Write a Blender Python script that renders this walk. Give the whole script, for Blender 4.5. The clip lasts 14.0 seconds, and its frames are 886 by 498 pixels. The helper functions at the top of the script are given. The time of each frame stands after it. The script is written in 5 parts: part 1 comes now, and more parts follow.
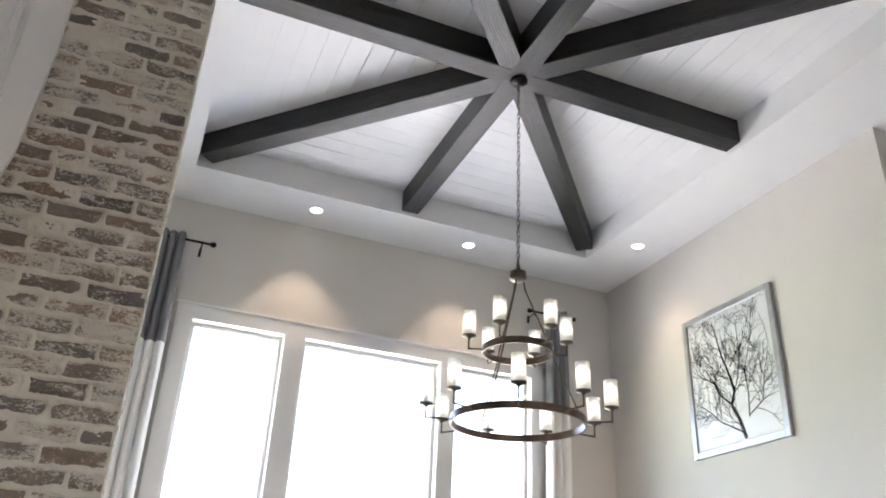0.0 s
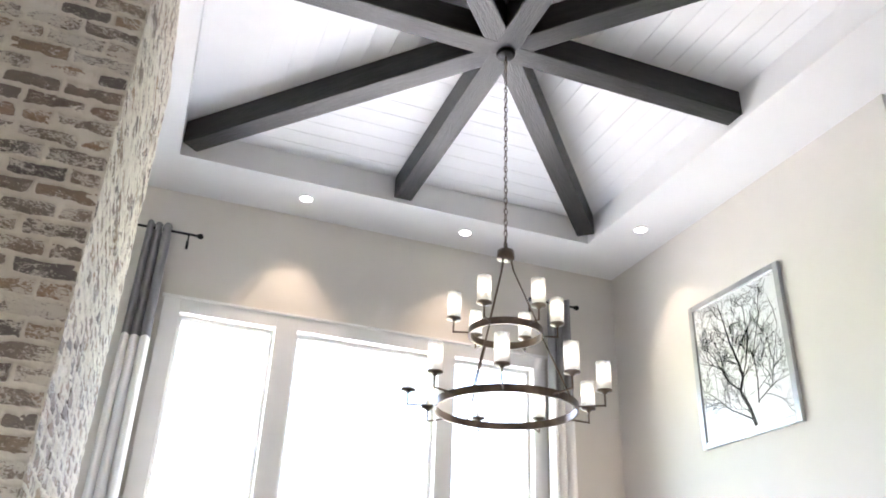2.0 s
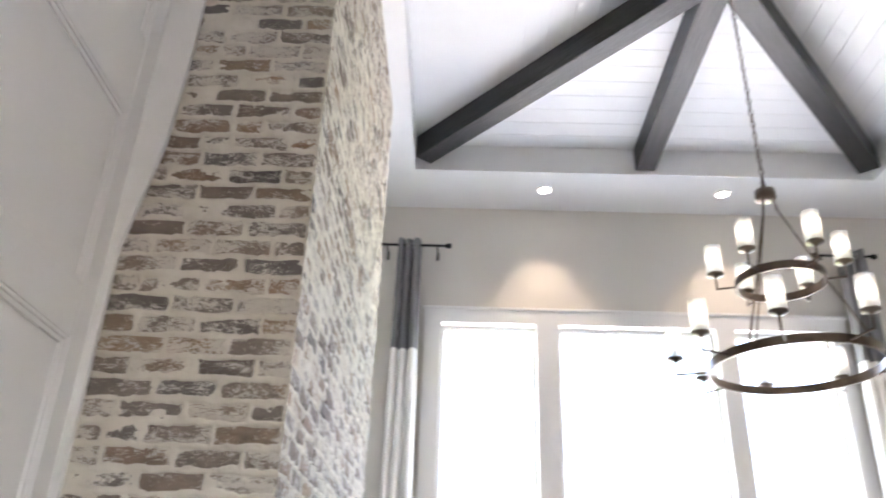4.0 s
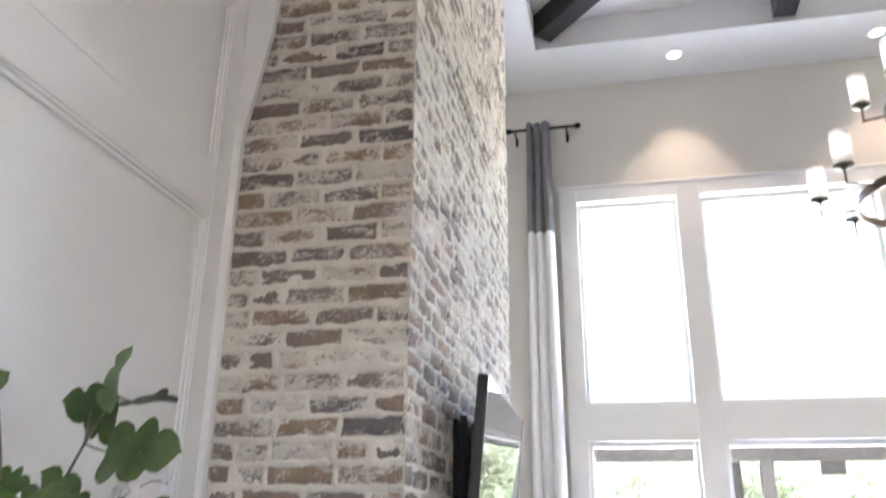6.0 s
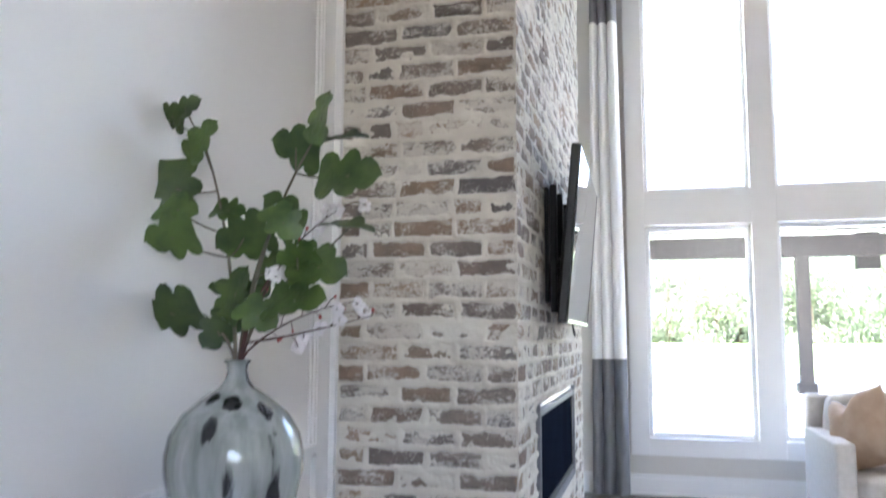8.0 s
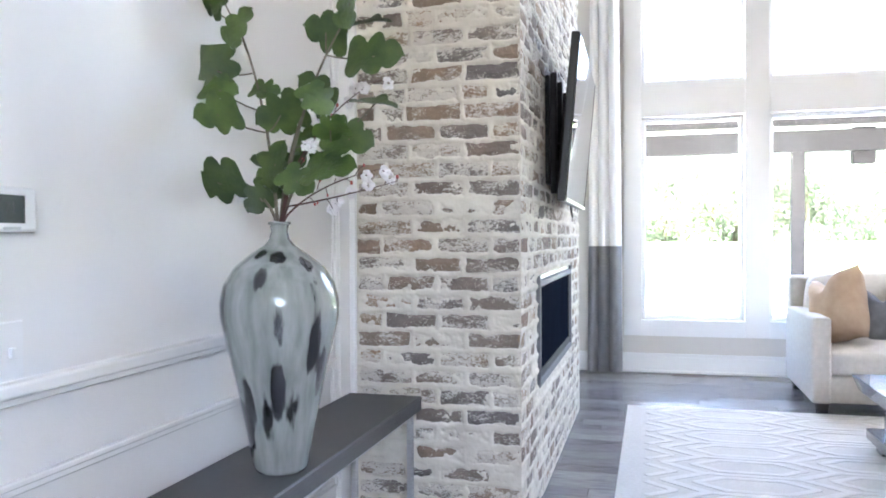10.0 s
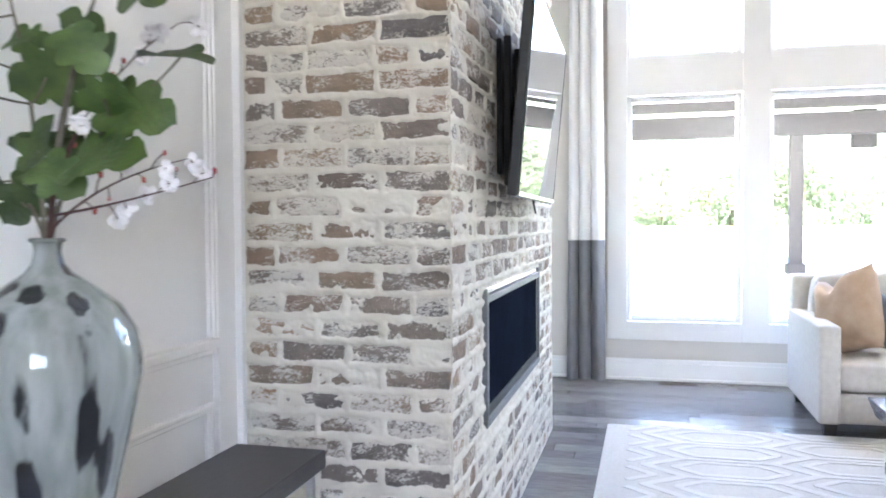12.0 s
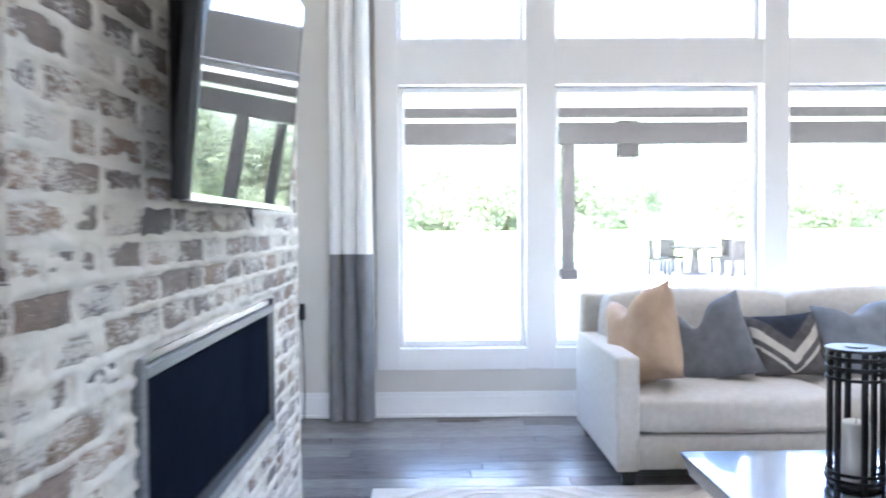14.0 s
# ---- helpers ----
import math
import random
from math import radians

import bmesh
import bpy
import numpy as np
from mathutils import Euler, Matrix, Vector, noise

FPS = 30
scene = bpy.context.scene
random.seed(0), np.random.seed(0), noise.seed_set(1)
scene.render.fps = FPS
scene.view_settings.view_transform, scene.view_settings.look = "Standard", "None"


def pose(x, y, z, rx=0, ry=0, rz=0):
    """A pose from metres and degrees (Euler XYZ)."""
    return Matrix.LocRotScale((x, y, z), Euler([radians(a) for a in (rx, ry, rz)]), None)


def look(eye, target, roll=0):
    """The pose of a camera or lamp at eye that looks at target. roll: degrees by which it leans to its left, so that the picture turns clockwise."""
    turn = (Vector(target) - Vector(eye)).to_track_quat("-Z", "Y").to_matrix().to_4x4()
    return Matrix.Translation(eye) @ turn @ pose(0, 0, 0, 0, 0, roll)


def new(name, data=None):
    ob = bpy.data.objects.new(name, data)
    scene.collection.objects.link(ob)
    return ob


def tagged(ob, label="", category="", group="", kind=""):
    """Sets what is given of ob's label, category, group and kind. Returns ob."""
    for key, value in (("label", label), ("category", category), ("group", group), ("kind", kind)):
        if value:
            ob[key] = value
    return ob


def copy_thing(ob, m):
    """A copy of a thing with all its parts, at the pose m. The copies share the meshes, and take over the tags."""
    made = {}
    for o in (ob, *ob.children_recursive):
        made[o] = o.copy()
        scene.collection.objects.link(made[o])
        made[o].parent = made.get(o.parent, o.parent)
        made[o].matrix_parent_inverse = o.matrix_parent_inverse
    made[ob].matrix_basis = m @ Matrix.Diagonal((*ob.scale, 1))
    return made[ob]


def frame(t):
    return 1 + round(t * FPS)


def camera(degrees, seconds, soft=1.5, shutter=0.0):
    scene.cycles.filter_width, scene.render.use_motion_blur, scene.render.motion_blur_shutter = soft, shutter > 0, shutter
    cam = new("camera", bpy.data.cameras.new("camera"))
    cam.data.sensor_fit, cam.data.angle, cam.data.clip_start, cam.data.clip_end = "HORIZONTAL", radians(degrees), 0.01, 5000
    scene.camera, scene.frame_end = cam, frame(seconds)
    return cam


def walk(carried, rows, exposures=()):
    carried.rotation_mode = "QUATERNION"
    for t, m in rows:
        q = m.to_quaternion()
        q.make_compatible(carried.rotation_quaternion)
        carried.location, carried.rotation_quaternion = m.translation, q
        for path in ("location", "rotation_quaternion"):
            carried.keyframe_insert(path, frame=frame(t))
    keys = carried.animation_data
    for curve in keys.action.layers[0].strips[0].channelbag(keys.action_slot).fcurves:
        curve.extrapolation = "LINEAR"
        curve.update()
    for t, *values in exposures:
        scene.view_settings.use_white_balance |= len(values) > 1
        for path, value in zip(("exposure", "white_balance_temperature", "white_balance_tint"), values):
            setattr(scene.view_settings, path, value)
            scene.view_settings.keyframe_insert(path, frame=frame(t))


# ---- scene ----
cam = camera(58.5, 14.0, soft=1.8, shutter=0.6)
PATH = [
    (0, (-0.051, 0.307, 1.725), (0.602, 1.975, 2.615), 2.9),
    (0.5, (-0.051, 0.354, 1.709), (0.578, 2.03, 2.6), 2.8),
    (1, (-0.017, 0.378, 1.696), (0.607, 2.055, 2.589), 2.6),
    (1.5, (0.115, 0.441, 1.709), (0.736, 2.12, 2.601), 2.3),
    (2, (0.248, 0.494, 1.72), (0.86, 2.175, 2.613), 2.3),
    (2.5, (0.331, 0.569, 1.718), (0.925, 2.255, 2.615), 2.4),
    (3, (0.383, 0.678, 1.693), (0.887, 2.391, 2.593), 2.8),
    (3.5, (0.392, 0.763, 1.678), (0.625, 2.534, 2.579), 2.5),
    (3.7, (0.419, 0.772, 1.668), (0.529, 2.553, 2.571), 2.3),
    (5.8, (0.581, 0.841, 1.485), (0.194, 2.661, 2.219), 0.9),
    (6, (0.577, 0.844, 1.465), (0.166, 2.678, 2.147), 0.7),
    (6.5, (0.569, 0.819, 1.42), (0.086, 2.681, 1.967), 0.5),
    (7, (0.532, 0.766, 1.37), (0.022, 2.647, 1.818), 0.3),
    (7.5, (0.446, 0.666, 1.309), (-0.068, 2.567, 1.658), 0.2),
    (8, (0.383, 0.558, 1.255), (-0.13, 2.479, 1.475), 0.2),
    (8.5, (0.385, 0.453, 1.213), (-0.126, 2.385, 1.309), -0.0),
    (9, (0.408, 0.31, 1.177), (-0.099, 2.244, 1.214), -0.1),
    (9.2, (0.408, 0.248, 1.156), (-0.103, 2.182, 1.176), -0.2),
    (11.3, (0.397, 0.716, 1.173), (-0.109, 2.649, 1.108), -0.3),
    (11.5, (0.431, 0.821, 1.192), (-0.075, 2.754, 1.124), -0.4),
    (12, (0.475, 1.036, 1.224), (-0.026, 2.971, 1.156), -0.4),
    (12.5, (0.448, 1.296, 1.238), (0.007, 3.245, 1.166), -0.3),
    (13, (0.411, 1.558, 1.249), (0.144, 3.539, 1.183), -0.4),
    (13.5, (0.481, 1.841, 1.264), (0.358, 3.836, 1.2), -0.6),
    (14, (0.531, 2.101, 1.257), (0.561, 4.1, 1.198), -0.4),
]
EXPOSURES = [(0.0, 3.93, 6450, 15), (0.5, 4.15, 6450, 15), (3.0, 4.4, 6400, 16), (6.0, 4.4, 6300, 17), (7.5, 4.3, 6100, 16), (8.5, 4.45, 6120, 15), (9.0, 4.62, 6120, 15), (11.5, 4.88, 6180, 14), (13.0, 4.82, 6080, 14), (14.0, 4.5, 5820, 14)]
walk(cam, [(t, look(eye, target, roll)) for t, eye, target, roll in PATH], EXPOSURES)

# ---- light ----
world = bpy.data.worlds.new("sky")
scene.world = world
world.use_nodes = True
sky = world.node_tree.nodes.new("ShaderNodeTexSky")
sky.sky_type, sky.sun_disc = "NISHITA", False
sky.sun_elevation, sky.sun_rotation = radians(52), radians(200)
sky.dust_density = 3.0
world.node_tree.nodes["Background"].inputs[1].default_value = 0.15
world.node_tree.links.new(sky.outputs[0], world.node_tree.nodes["Background"].inputs[0])
sun_data = bpy.data.lights.new("sun", "SUN")
sun_data.energy, sun_data.angle, sun_data.color = 5.0, radians(0.6), (1.0, 0.95, 0.88)
sun = new("sun", sun_data)
sun.matrix_basis = look((0, 0, 20), (7, 13, 0))

WALL_Y, LEFT_X, RIGHT_X, SOFFIT, CEIL = 7.28, -0.76, 4.70, 5.36, 5.62
BACK_Y = -3.2
COLS = ((0.322, 1.152), (1.345, 2.712), (2.88, 3.716))
ROWS_Z = ((0.45, 2.172), (2.458, 4.20))



# sky light through the three high windows, one lamp in each opening
for x0, x1 in COLS:
    z0, z1 = ROWS_Z[1]
    data = bpy.data.lights.new("window_daylight", "AREA")
    data.shape, data.size, data.size_y = "RECTANGLE", x1 - x0 - 0.07, z1 - z0 - 0.08
    data.energy, data.color = 0.3 * (x1 - x0) * (z1 - z0), (0.96, 0.98, 1.0)
    lamp = new("window_daylight", data)
    lamp.matrix_basis = look(((x0 + x1) / 2, WALL_Y + 0.135, (z0 + z1) / 2), ((x0 + x1) / 2, 0, (z0 + z1) / 2))

# ---- materials ----
def mat(name, c1, c2=None, scale=6.0, rough=0.6, metal=0.0, bump=0.0, bump_scale=60.0, stretch=(1, 1, 1), local=False, spec=0.5, coat=0.0):
    m = bpy.data.materials.new(name)
    m.use_nodes = True
    nt = m.node_tree
    b = nt.nodes["Principled BSDF"]
    b.inputs["Roughness"].default_value, b.inputs["Metallic"].default_value = rough, metal
    b.inputs["Specular IOR Level"].default_value = spec
    b.inputs["Coat Weight"].default_value = coat
    geo = nt.nodes.new("ShaderNodeNewGeometry")
    mp = nt.nodes.new("ShaderNodeMapping")
    mp.inputs["Scale"].default_value = stretch
    here = nt.nodes.new("ShaderNodeTexCoord").outputs["Object"] if local else geo.outputs["Position"]
    nt.links.new(here, mp.inputs[0])
    n = nt.nodes.new("ShaderNodeTexNoise")
    n.inputs["Scale"].default_value, n.inputs["Detail"].default_value = scale, 6
    nt.links.new(mp.outputs[0], n.inputs["Vector"])
    ramp = nt.nodes.new("ShaderNodeValToRGB")
    ramp.color_ramp.elements[0].position, ramp.color_ramp.elements[1].position = 0.3, 0.7
    ramp.color_ramp.elements[0].color, ramp.color_ramp.elements[1].color = (*c1, 1), (*(c2 or c1), 1)
    nt.links.new(n.outputs[0], ramp.inputs[0])
    out = ramp.outputs[0]
    nt.links.new(out, b.inputs["Base Color"])
    rr = nt.nodes.new("ShaderNodeMapRange")
    rr.inputs["To Min"].default_value, rr.inputs["To Max"].default_value = max(rough * 0.85, 0.015), min(rough * 1.15, 1)
    nt.links.new(n.outputs[0], rr.inputs[0])
    nt.links.new(rr.outputs[0], b.inputs["Roughness"])
    if bump:
        n2 = nt.nodes.new("ShaderNodeTexNoise")
        n2.inputs["Scale"].default_value, n2.inputs["Detail"].default_value = bump_scale, 4
        nt.links.new(mp.outputs[0], n2.inputs["Vector"])
        bp = nt.nodes.new("ShaderNodeBump")
        bp.inputs["Strength"].default_value, bp.inputs["Distance"].default_value = bump, 0.01
        nt.links.new(n2.outputs[0], bp.inputs["Height"])
        nt.links.new(bp.outputs[0], b.inputs["Normal"])
    return m


def bsdf(m):
    return m.node_tree.nodes["Principled BSDF"]


def per_piece(m, low, high):
    """Brightness that varies from piece to piece."""
    nt = m.node_tree
    b = bsdf(m)
    src = b.inputs["Base Color"].links[0].from_socket
    info = nt.nodes.new("ShaderNodeObjectInfo")
    geo = nt.nodes.new("ShaderNodeNewGeometry")
    add = nt.nodes.new("ShaderNodeMath")
    nt.links.new(info.outputs["Random"], add.inputs[0])
    nt.links.new(geo.outputs["Random Per Island"], add.inputs[1])
    fr = nt.nodes.new("ShaderNodeMath")
    fr.operation = "FRACT"
    nt.links.new(add.outputs[0], fr.inputs[0])
    mr = nt.nodes.new("ShaderNodeMapRange")
    mr.inputs["To Min"].default_value, mr.inputs["To Max"].default_value = low, high
    nt.links.new(fr.outputs[0], mr.inputs[0])
    hs = nt.nodes.new("ShaderNodeHueSaturation")
    nt.links.new(mr.outputs[0], hs.inputs["Value"])
    nt.links.new(src, hs.inputs["Color"])
    nt.links.new(hs.outputs[0], b.inputs["Base Color"])
    return m


M_WALL = mat("wall_paint", (0.65, 0.622, 0.578), (0.67, 0.642, 0.598), 3, 0.75, bump=0.06, bump_scale=220)
M_WHITE = mat("white_panel_paint", (0.80, 0.785, 0.76), (0.82, 0.805, 0.78), 3, 0.5, bump=0.03, bump_scale=160)
M_TRIM = mat("trim_paint", (0.82, 0.82, 0.82), (0.84, 0.84, 0.84), 5, 0.38, bump=0.02, bump_scale=90)
M_CEIL = mat("ceiling_paint", (0.80, 0.80, 0.80), (0.82, 0.82, 0.82), 3, 0.8, bump=0.05, bump_scale=200)
M_SHIP = mat("shiplap_paint", (0.80, 0.795, 0.79), (0.83, 0.825, 0.82), 4, 0.55, bump=0.08, bump_scale=40, stretch=(1, 1, 1))
M_MORTAR = mat("smeared_mortar", (0.56, 0.515, 0.435), (0.70, 0.655, 0.57), 9, 0.95, bump=0.3, bump_scale=55)
M_GREY_FABRIC = mat("curtain_grey", (0.20, 0.20, 0.21), (0.24, 0.24, 0.25), 8, 0.9, bump=0.15, bump_scale=400)
M_LIGHT_FABRIC = mat("curtain_white", (0.87, 0.865, 0.85), (0.89, 0.885, 0.87), 8, 0.9, bump=0.03, bump_scale=400)
M_BLACK_METAL = mat("black_iron", (0.012, 0.012, 0.013), (0.022, 0.021, 0.021), 20, 0.42, 0.7)
M_BRONZE = mat("aged_bronze", (0.085, 0.066, 0.052), (0.17, 0.128, 0.098), 14, 0.32, 0.9, bump=0.05)
M_GUNMETAL = mat("gunmetal", (0.13, 0.133, 0.137), (0.19, 0.193, 0.198), 12, 0.6, 0.0, stretch=(1, 1, 14), spec=0.2)
M_STEEL = mat("brushed_steel", (0.50, 0.50, 0.51), (0.60, 0.60, 0.61), 12, 0.3, 0.95, stretch=(1, 1, 14))
M_LINEN = mat("sofa_linen", (0.58, 0.54, 0.485), (0.66, 0.62, 0.565), 30, 0.92, bump=0.25, bump_scale=500)
M_TAN = mat("tan_velvet", (0.41, 0.285, 0.185), (0.54, 0.40, 0.275), 9, 0.75, bump=0.2, bump_scale=350)
M_GREY_PILLOW = mat("grey_linen", (0.14, 0.145, 0.155), (0.20, 0.205, 0.215), 18, 0.9, bump=0.2, bump_scale=350)
M_BLUE_PILLOW = mat("blue_grey_velvet", (0.15, 0.17, 0.20), (0.23, 0.25, 0.29), 10, 0.7, bump=0.2, bump_scale=300)
M_CHAR_PILLOW = mat("charcoal_wool", (0.07, 0.065, 0.065), (0.13, 0.12, 0.115), 22, 0.95, bump=0.3, bump_scale=260)
M_CREAM_PILLOW = mat("cream_wool", (0.55, 0.50, 0.43), (0.66, 0.61, 0.54), 25, 0.95, bump=0.3, bump_scale=260)
M_NAVY = mat("navy_wool", (0.02, 0.025, 0.04), (0.035, 0.04, 0.06), 22, 0.95, bump=0.3, bump_scale=260)
M_TABLE = mat("espresso_lacquer", (0.016, 0.016, 0.019), (0.026, 0.026, 0.03), 7, 0.24, stretch=(1, 8, 1), coat=0.5, spec=0.8)
M_BENCH = mat("grey_stained_oak", (0.055, 0.053, 0.055), (0.085, 0.082, 0.083), 14, 0.45, bump=0.12, bump_scale=60, stretch=(9, 1, 9))
M_BLACK_PLASTIC = mat("black_plastic", (0.010, 0.010, 0.011), (0.016, 0.016, 0.017), 12, 0.35)
M_SCREEN = mat("screen_glass", (0.012, 0.012, 0.013), (0.014, 0.014, 0.015), 1, 0.02, spec=1.0)
M_FIREGLASS = mat("fireplace_glass", (0.008, 0.011, 0.018), (0.012, 0.016, 0.025), 4, 0.2, spec=0.0)
M_RUG = mat("cream_rug", (0.66, 0.64, 0.60), (0.74, 0.72, 0.68), 60, 1.0, bump=0.6, bump_scale=500)
M_RUG_LINE = mat("raised_rug_pile", (0.78, 0.765, 0.735), (0.84, 0.825, 0.80), 60, 1.0, bump=0.6, bump_scale=500)
M_CANDLE = mat("white_wax", (0.80, 0.78, 0.73), (0.83, 0.81, 0.77), 6, 0.45)
M_LEAF = mat("leaf_green", (0.026, 0.052, 0.010), (0.082, 0.128, 0.028), 16, 0.42, bump=0.25, bump_scale=90)
per_piece(M_LEAF, 0.6, 1.45)
M_STEM = mat("stem_bark", (0.10, 0.085, 0.06), (0.17, 0.15, 0.11), 40, 0.8, bump=0.3, bump_scale=150)
M_TWIG = mat("red_twig", (0.05, 0.022, 0.018), (0.095, 0.04, 0.033), 40, 0.7)
M_BERRY = mat("red_bud", (0.30, 0.03, 0.03), (0.45, 0.07, 0.06), 40, 0.5)
M_BLOSSOM = mat("white_blossom", (0.75, 0.72, 0.72), (0.85, 0.82, 0.82), 40, 0.8)
M_PLASTIC_WHITE = mat("white_plastic", (0.80, 0.80, 0.79), (0.82, 0.82, 0.81), 8, 0.35)
M_LCD = mat("grey_display", (0.05, 0.06, 0.055), (0.07, 0.08, 0.075), 9, 0.2)
M_VENT = mat("bronze_vent", (0.045, 0.032, 0.024), (0.07, 0.05, 0.038), 12, 0.6)
M_CONCRETE = mat("patio_concrete", (0.55, 0.54, 0.52), (0.64, 0.63, 0.61), 3, 0.9, bump=0.2, bump_scale=30)
M_GRASS = mat("lawn", (0.14, 0.22, 0.07), (0.22, 0.32, 0.11), 2, 1.0, bump=0.6, bump_scale=60)
M_DARK_TIMBER = mat("dark_timber", (0.017, 0.0165, 0.017), (0.028, 0.027, 0.027), 6, 0.85, bump=0.2, stretch=(1, 8, 8), spec=0.2)
M_CEDAR = mat("patio_wood", (0.05, 0.046, 0.043), (0.085, 0.078, 0.072), 8, 0.7, bump=0.2)
M_FOLIAGE = per_piece(mat("tree_foliage", (0.14, 0.163, 0.122), (0.17, 0.193, 0.152), 0.15, 0.8), 0.85, 1.15)
M_BARK = mat("bark", (0.10, 0.08, 0.06), (0.16, 0.13, 0.10), 10, 0.9, bump=0.5)
M_FLOOR = per_piece(mat("grey_oak_floor", (0.125, 0.120, 0.120), (0.235, 0.228, 0.225), 9, 0.22, bump=0.08, bump_scale=60, stretch=(1, 9, 1), spec=0.7), 0.68, 1.35)
M_GROUT = mat("floor_joint", (0.03, 0.028, 0.027), (0.04, 0.038, 0.036), 9, 0.8)
M_BEAM = mat("dark_stained_beam", (0.006, 0.0055, 0.0055), (0.030, 0.028, 0.0265), 3.5, 0.38, bump=0.6, bump_scale=9, stretch=(1.0, 13, 13), local=True, spec=0.5)
M_PRINT = mat("print_paper", (0.86, 0.86, 0.87), (0.88, 0.88, 0.89), 4, 0.4)
M_INK = mat("print_ink", (0.012, 0.012, 0.013), (0.03, 0.03, 0.032), 30, 0.5)
M_FRAME_SILVER = mat("silver_frame", (0.42, 0.43, 0.44), (0.52, 0.53, 0.54), 9, 0.35, 0.6)


def brick_material():
    m = mat("old_brick", (0.1, 0.1, 0.1), (0.2, 0.2, 0.2), 16, 0.92, bump=0.8, bump_scale=45)
    nt = m.node_tree
    b = bsdf(m)
    noise_out = [n for n in nt.nodes if n.type == "TEX_NOISE"][0].outputs[0]
    info = nt.nodes.new("ShaderNodeObjectInfo")
    geo = nt.nodes.new("ShaderNodeNewGeometry")
    add = nt.nodes.new("ShaderNodeMath")
    nt.links.new(info.outputs["Random"], add.inputs[0])
    nt.links.new(geo.outputs["Random Per Island"], add.inputs[1])
    fr = nt.nodes.new("ShaderNodeMath")
    fr.operation = "FRACT"
    nt.links.new(add.outputs[0], fr.inputs[0])
    ramp = nt.nodes.new("ShaderNodeValToRGB")
    ramp.color_ramp.interpolation = "LINEAR"
    stops = ((0.0, (0.10, 0.085, 0.083)), (0.22, (0.19, 0.145, 0.112)), (0.45, (0.155, 0.122, 0.105)), (0.62, (0.245, 0.165, 0.10)), (0.78, (0.125, 0.108, 0.104)), (0.93, (0.27, 0.165, 0.095)), (1.0, (0.075, 0.066, 0.066)))
    els = ramp.color_ramp.elements
    els[0].position, els[0].color = stops[0][0], (*stops[0][1], 1)
    els[1].position, els[1].color = stops[-1][0], (*stops[-1][1], 1)
    for p, c in stops[1:-1]:
        els.new(p).color = (*c, 1)
    nt.links.new(fr.outputs[0], ramp.inputs[0])
    # lime left on the faces: torn flecks and smears, more of it on some bricks than on others
    stretch = nt.nodes.new("ShaderNodeMapping")
    stretch.inputs["Scale"].default_value = (0.62, 0.62, 1.25)
    nt.links.new(geo.outputs["Position"], stretch.inputs[0])
    n3 = nt.nodes.new("ShaderNodeTexNoise")
    n3.inputs["Scale"].default_value, n3.inputs["Detail"].default_value, n3.inputs["Roughness"].default_value, n3.inputs["Distortion"].default_value = 95, 6, 0.66, 1.2
    nt.links.new(stretch.outputs[0], n3.inputs["Vector"])
    n4 = nt.nodes.new("ShaderNodeTexNoise")
    n4.inputs["Scale"].default_value, n4.inputs["Detail"].default_value = 13, 3
    nt.links.new(stretch.outputs[0], n4.inputs["Vector"])
    half = nt.nodes.new("ShaderNodeMath")
    half.operation = "MULTIPLY_ADD"
    half.inputs[1].default_value = 0.7
    nt.links.new(n4.outputs[0], half.inputs[0])
    nt.links.new(n3.outputs[0], half.inputs[2])
    other = nt.nodes.new("ShaderNodeMath")
    other.operation = "MULTIPLY"
    other.inputs[1].default_value = 7.31
    nt.links.new(fr.outputs[0], other.inputs[0])
    other_fr = nt.nodes.new("ShaderNodeMath")
    other_fr.operation = "FRACT"
    nt.links.new(other.outputs[0], other_fr.inputs[0])
    sm = nt.nodes.new("ShaderNodeMath")
    sm.operation = "MULTIPLY_ADD"
    sm.inputs[1].default_value = 0.20
    nt.links.new(other_fr.outputs[0], sm.inputs[0])
    nt.links.new(half.outputs[0], sm.inputs[2])
    wash = nt.nodes.new("ShaderNodeMapRange")
    wash.inputs["From Min"].default_value, wash.inputs["From Max"].default_value = 0.95, 1.005
    wash.inputs["To Min"].default_value, wash.inputs["To Max"].default_value = 0.06, 0.85
    nt.links.new(sm.outputs[0], wash.inputs[0])
    mix = nt.nodes.new("ShaderNodeMixRGB")
    mix.inputs[2].default_value = (0.62, 0.575, 0.50, 1)
    nt.links.new(wash.outputs[0], mix.inputs[0])
    dark = nt.nodes.new("ShaderNodeMixRGB")
    dark.blend_type = "MULTIPLY"
    dark.inputs[0].default_value = 0.9
    nt.links.new(ramp.outputs[0], dark.inputs[1])
    mr = nt.nodes.new("ShaderNodeMapRange")
    mr.inputs["To Min"].default_value, mr.inputs["To Max"].default_value = 0.35, 1.7
    nt.links.new(noise_out, mr.inputs[0])
    nt.links.new(mr.outputs[0], dark.inputs[2])
    nt.links.new(dark.outputs[0], mix.inputs[1])
    nt.links.new(mix.outputs[0], b.inputs["Base Color"])
    return m


M_BRICK = brick_material()


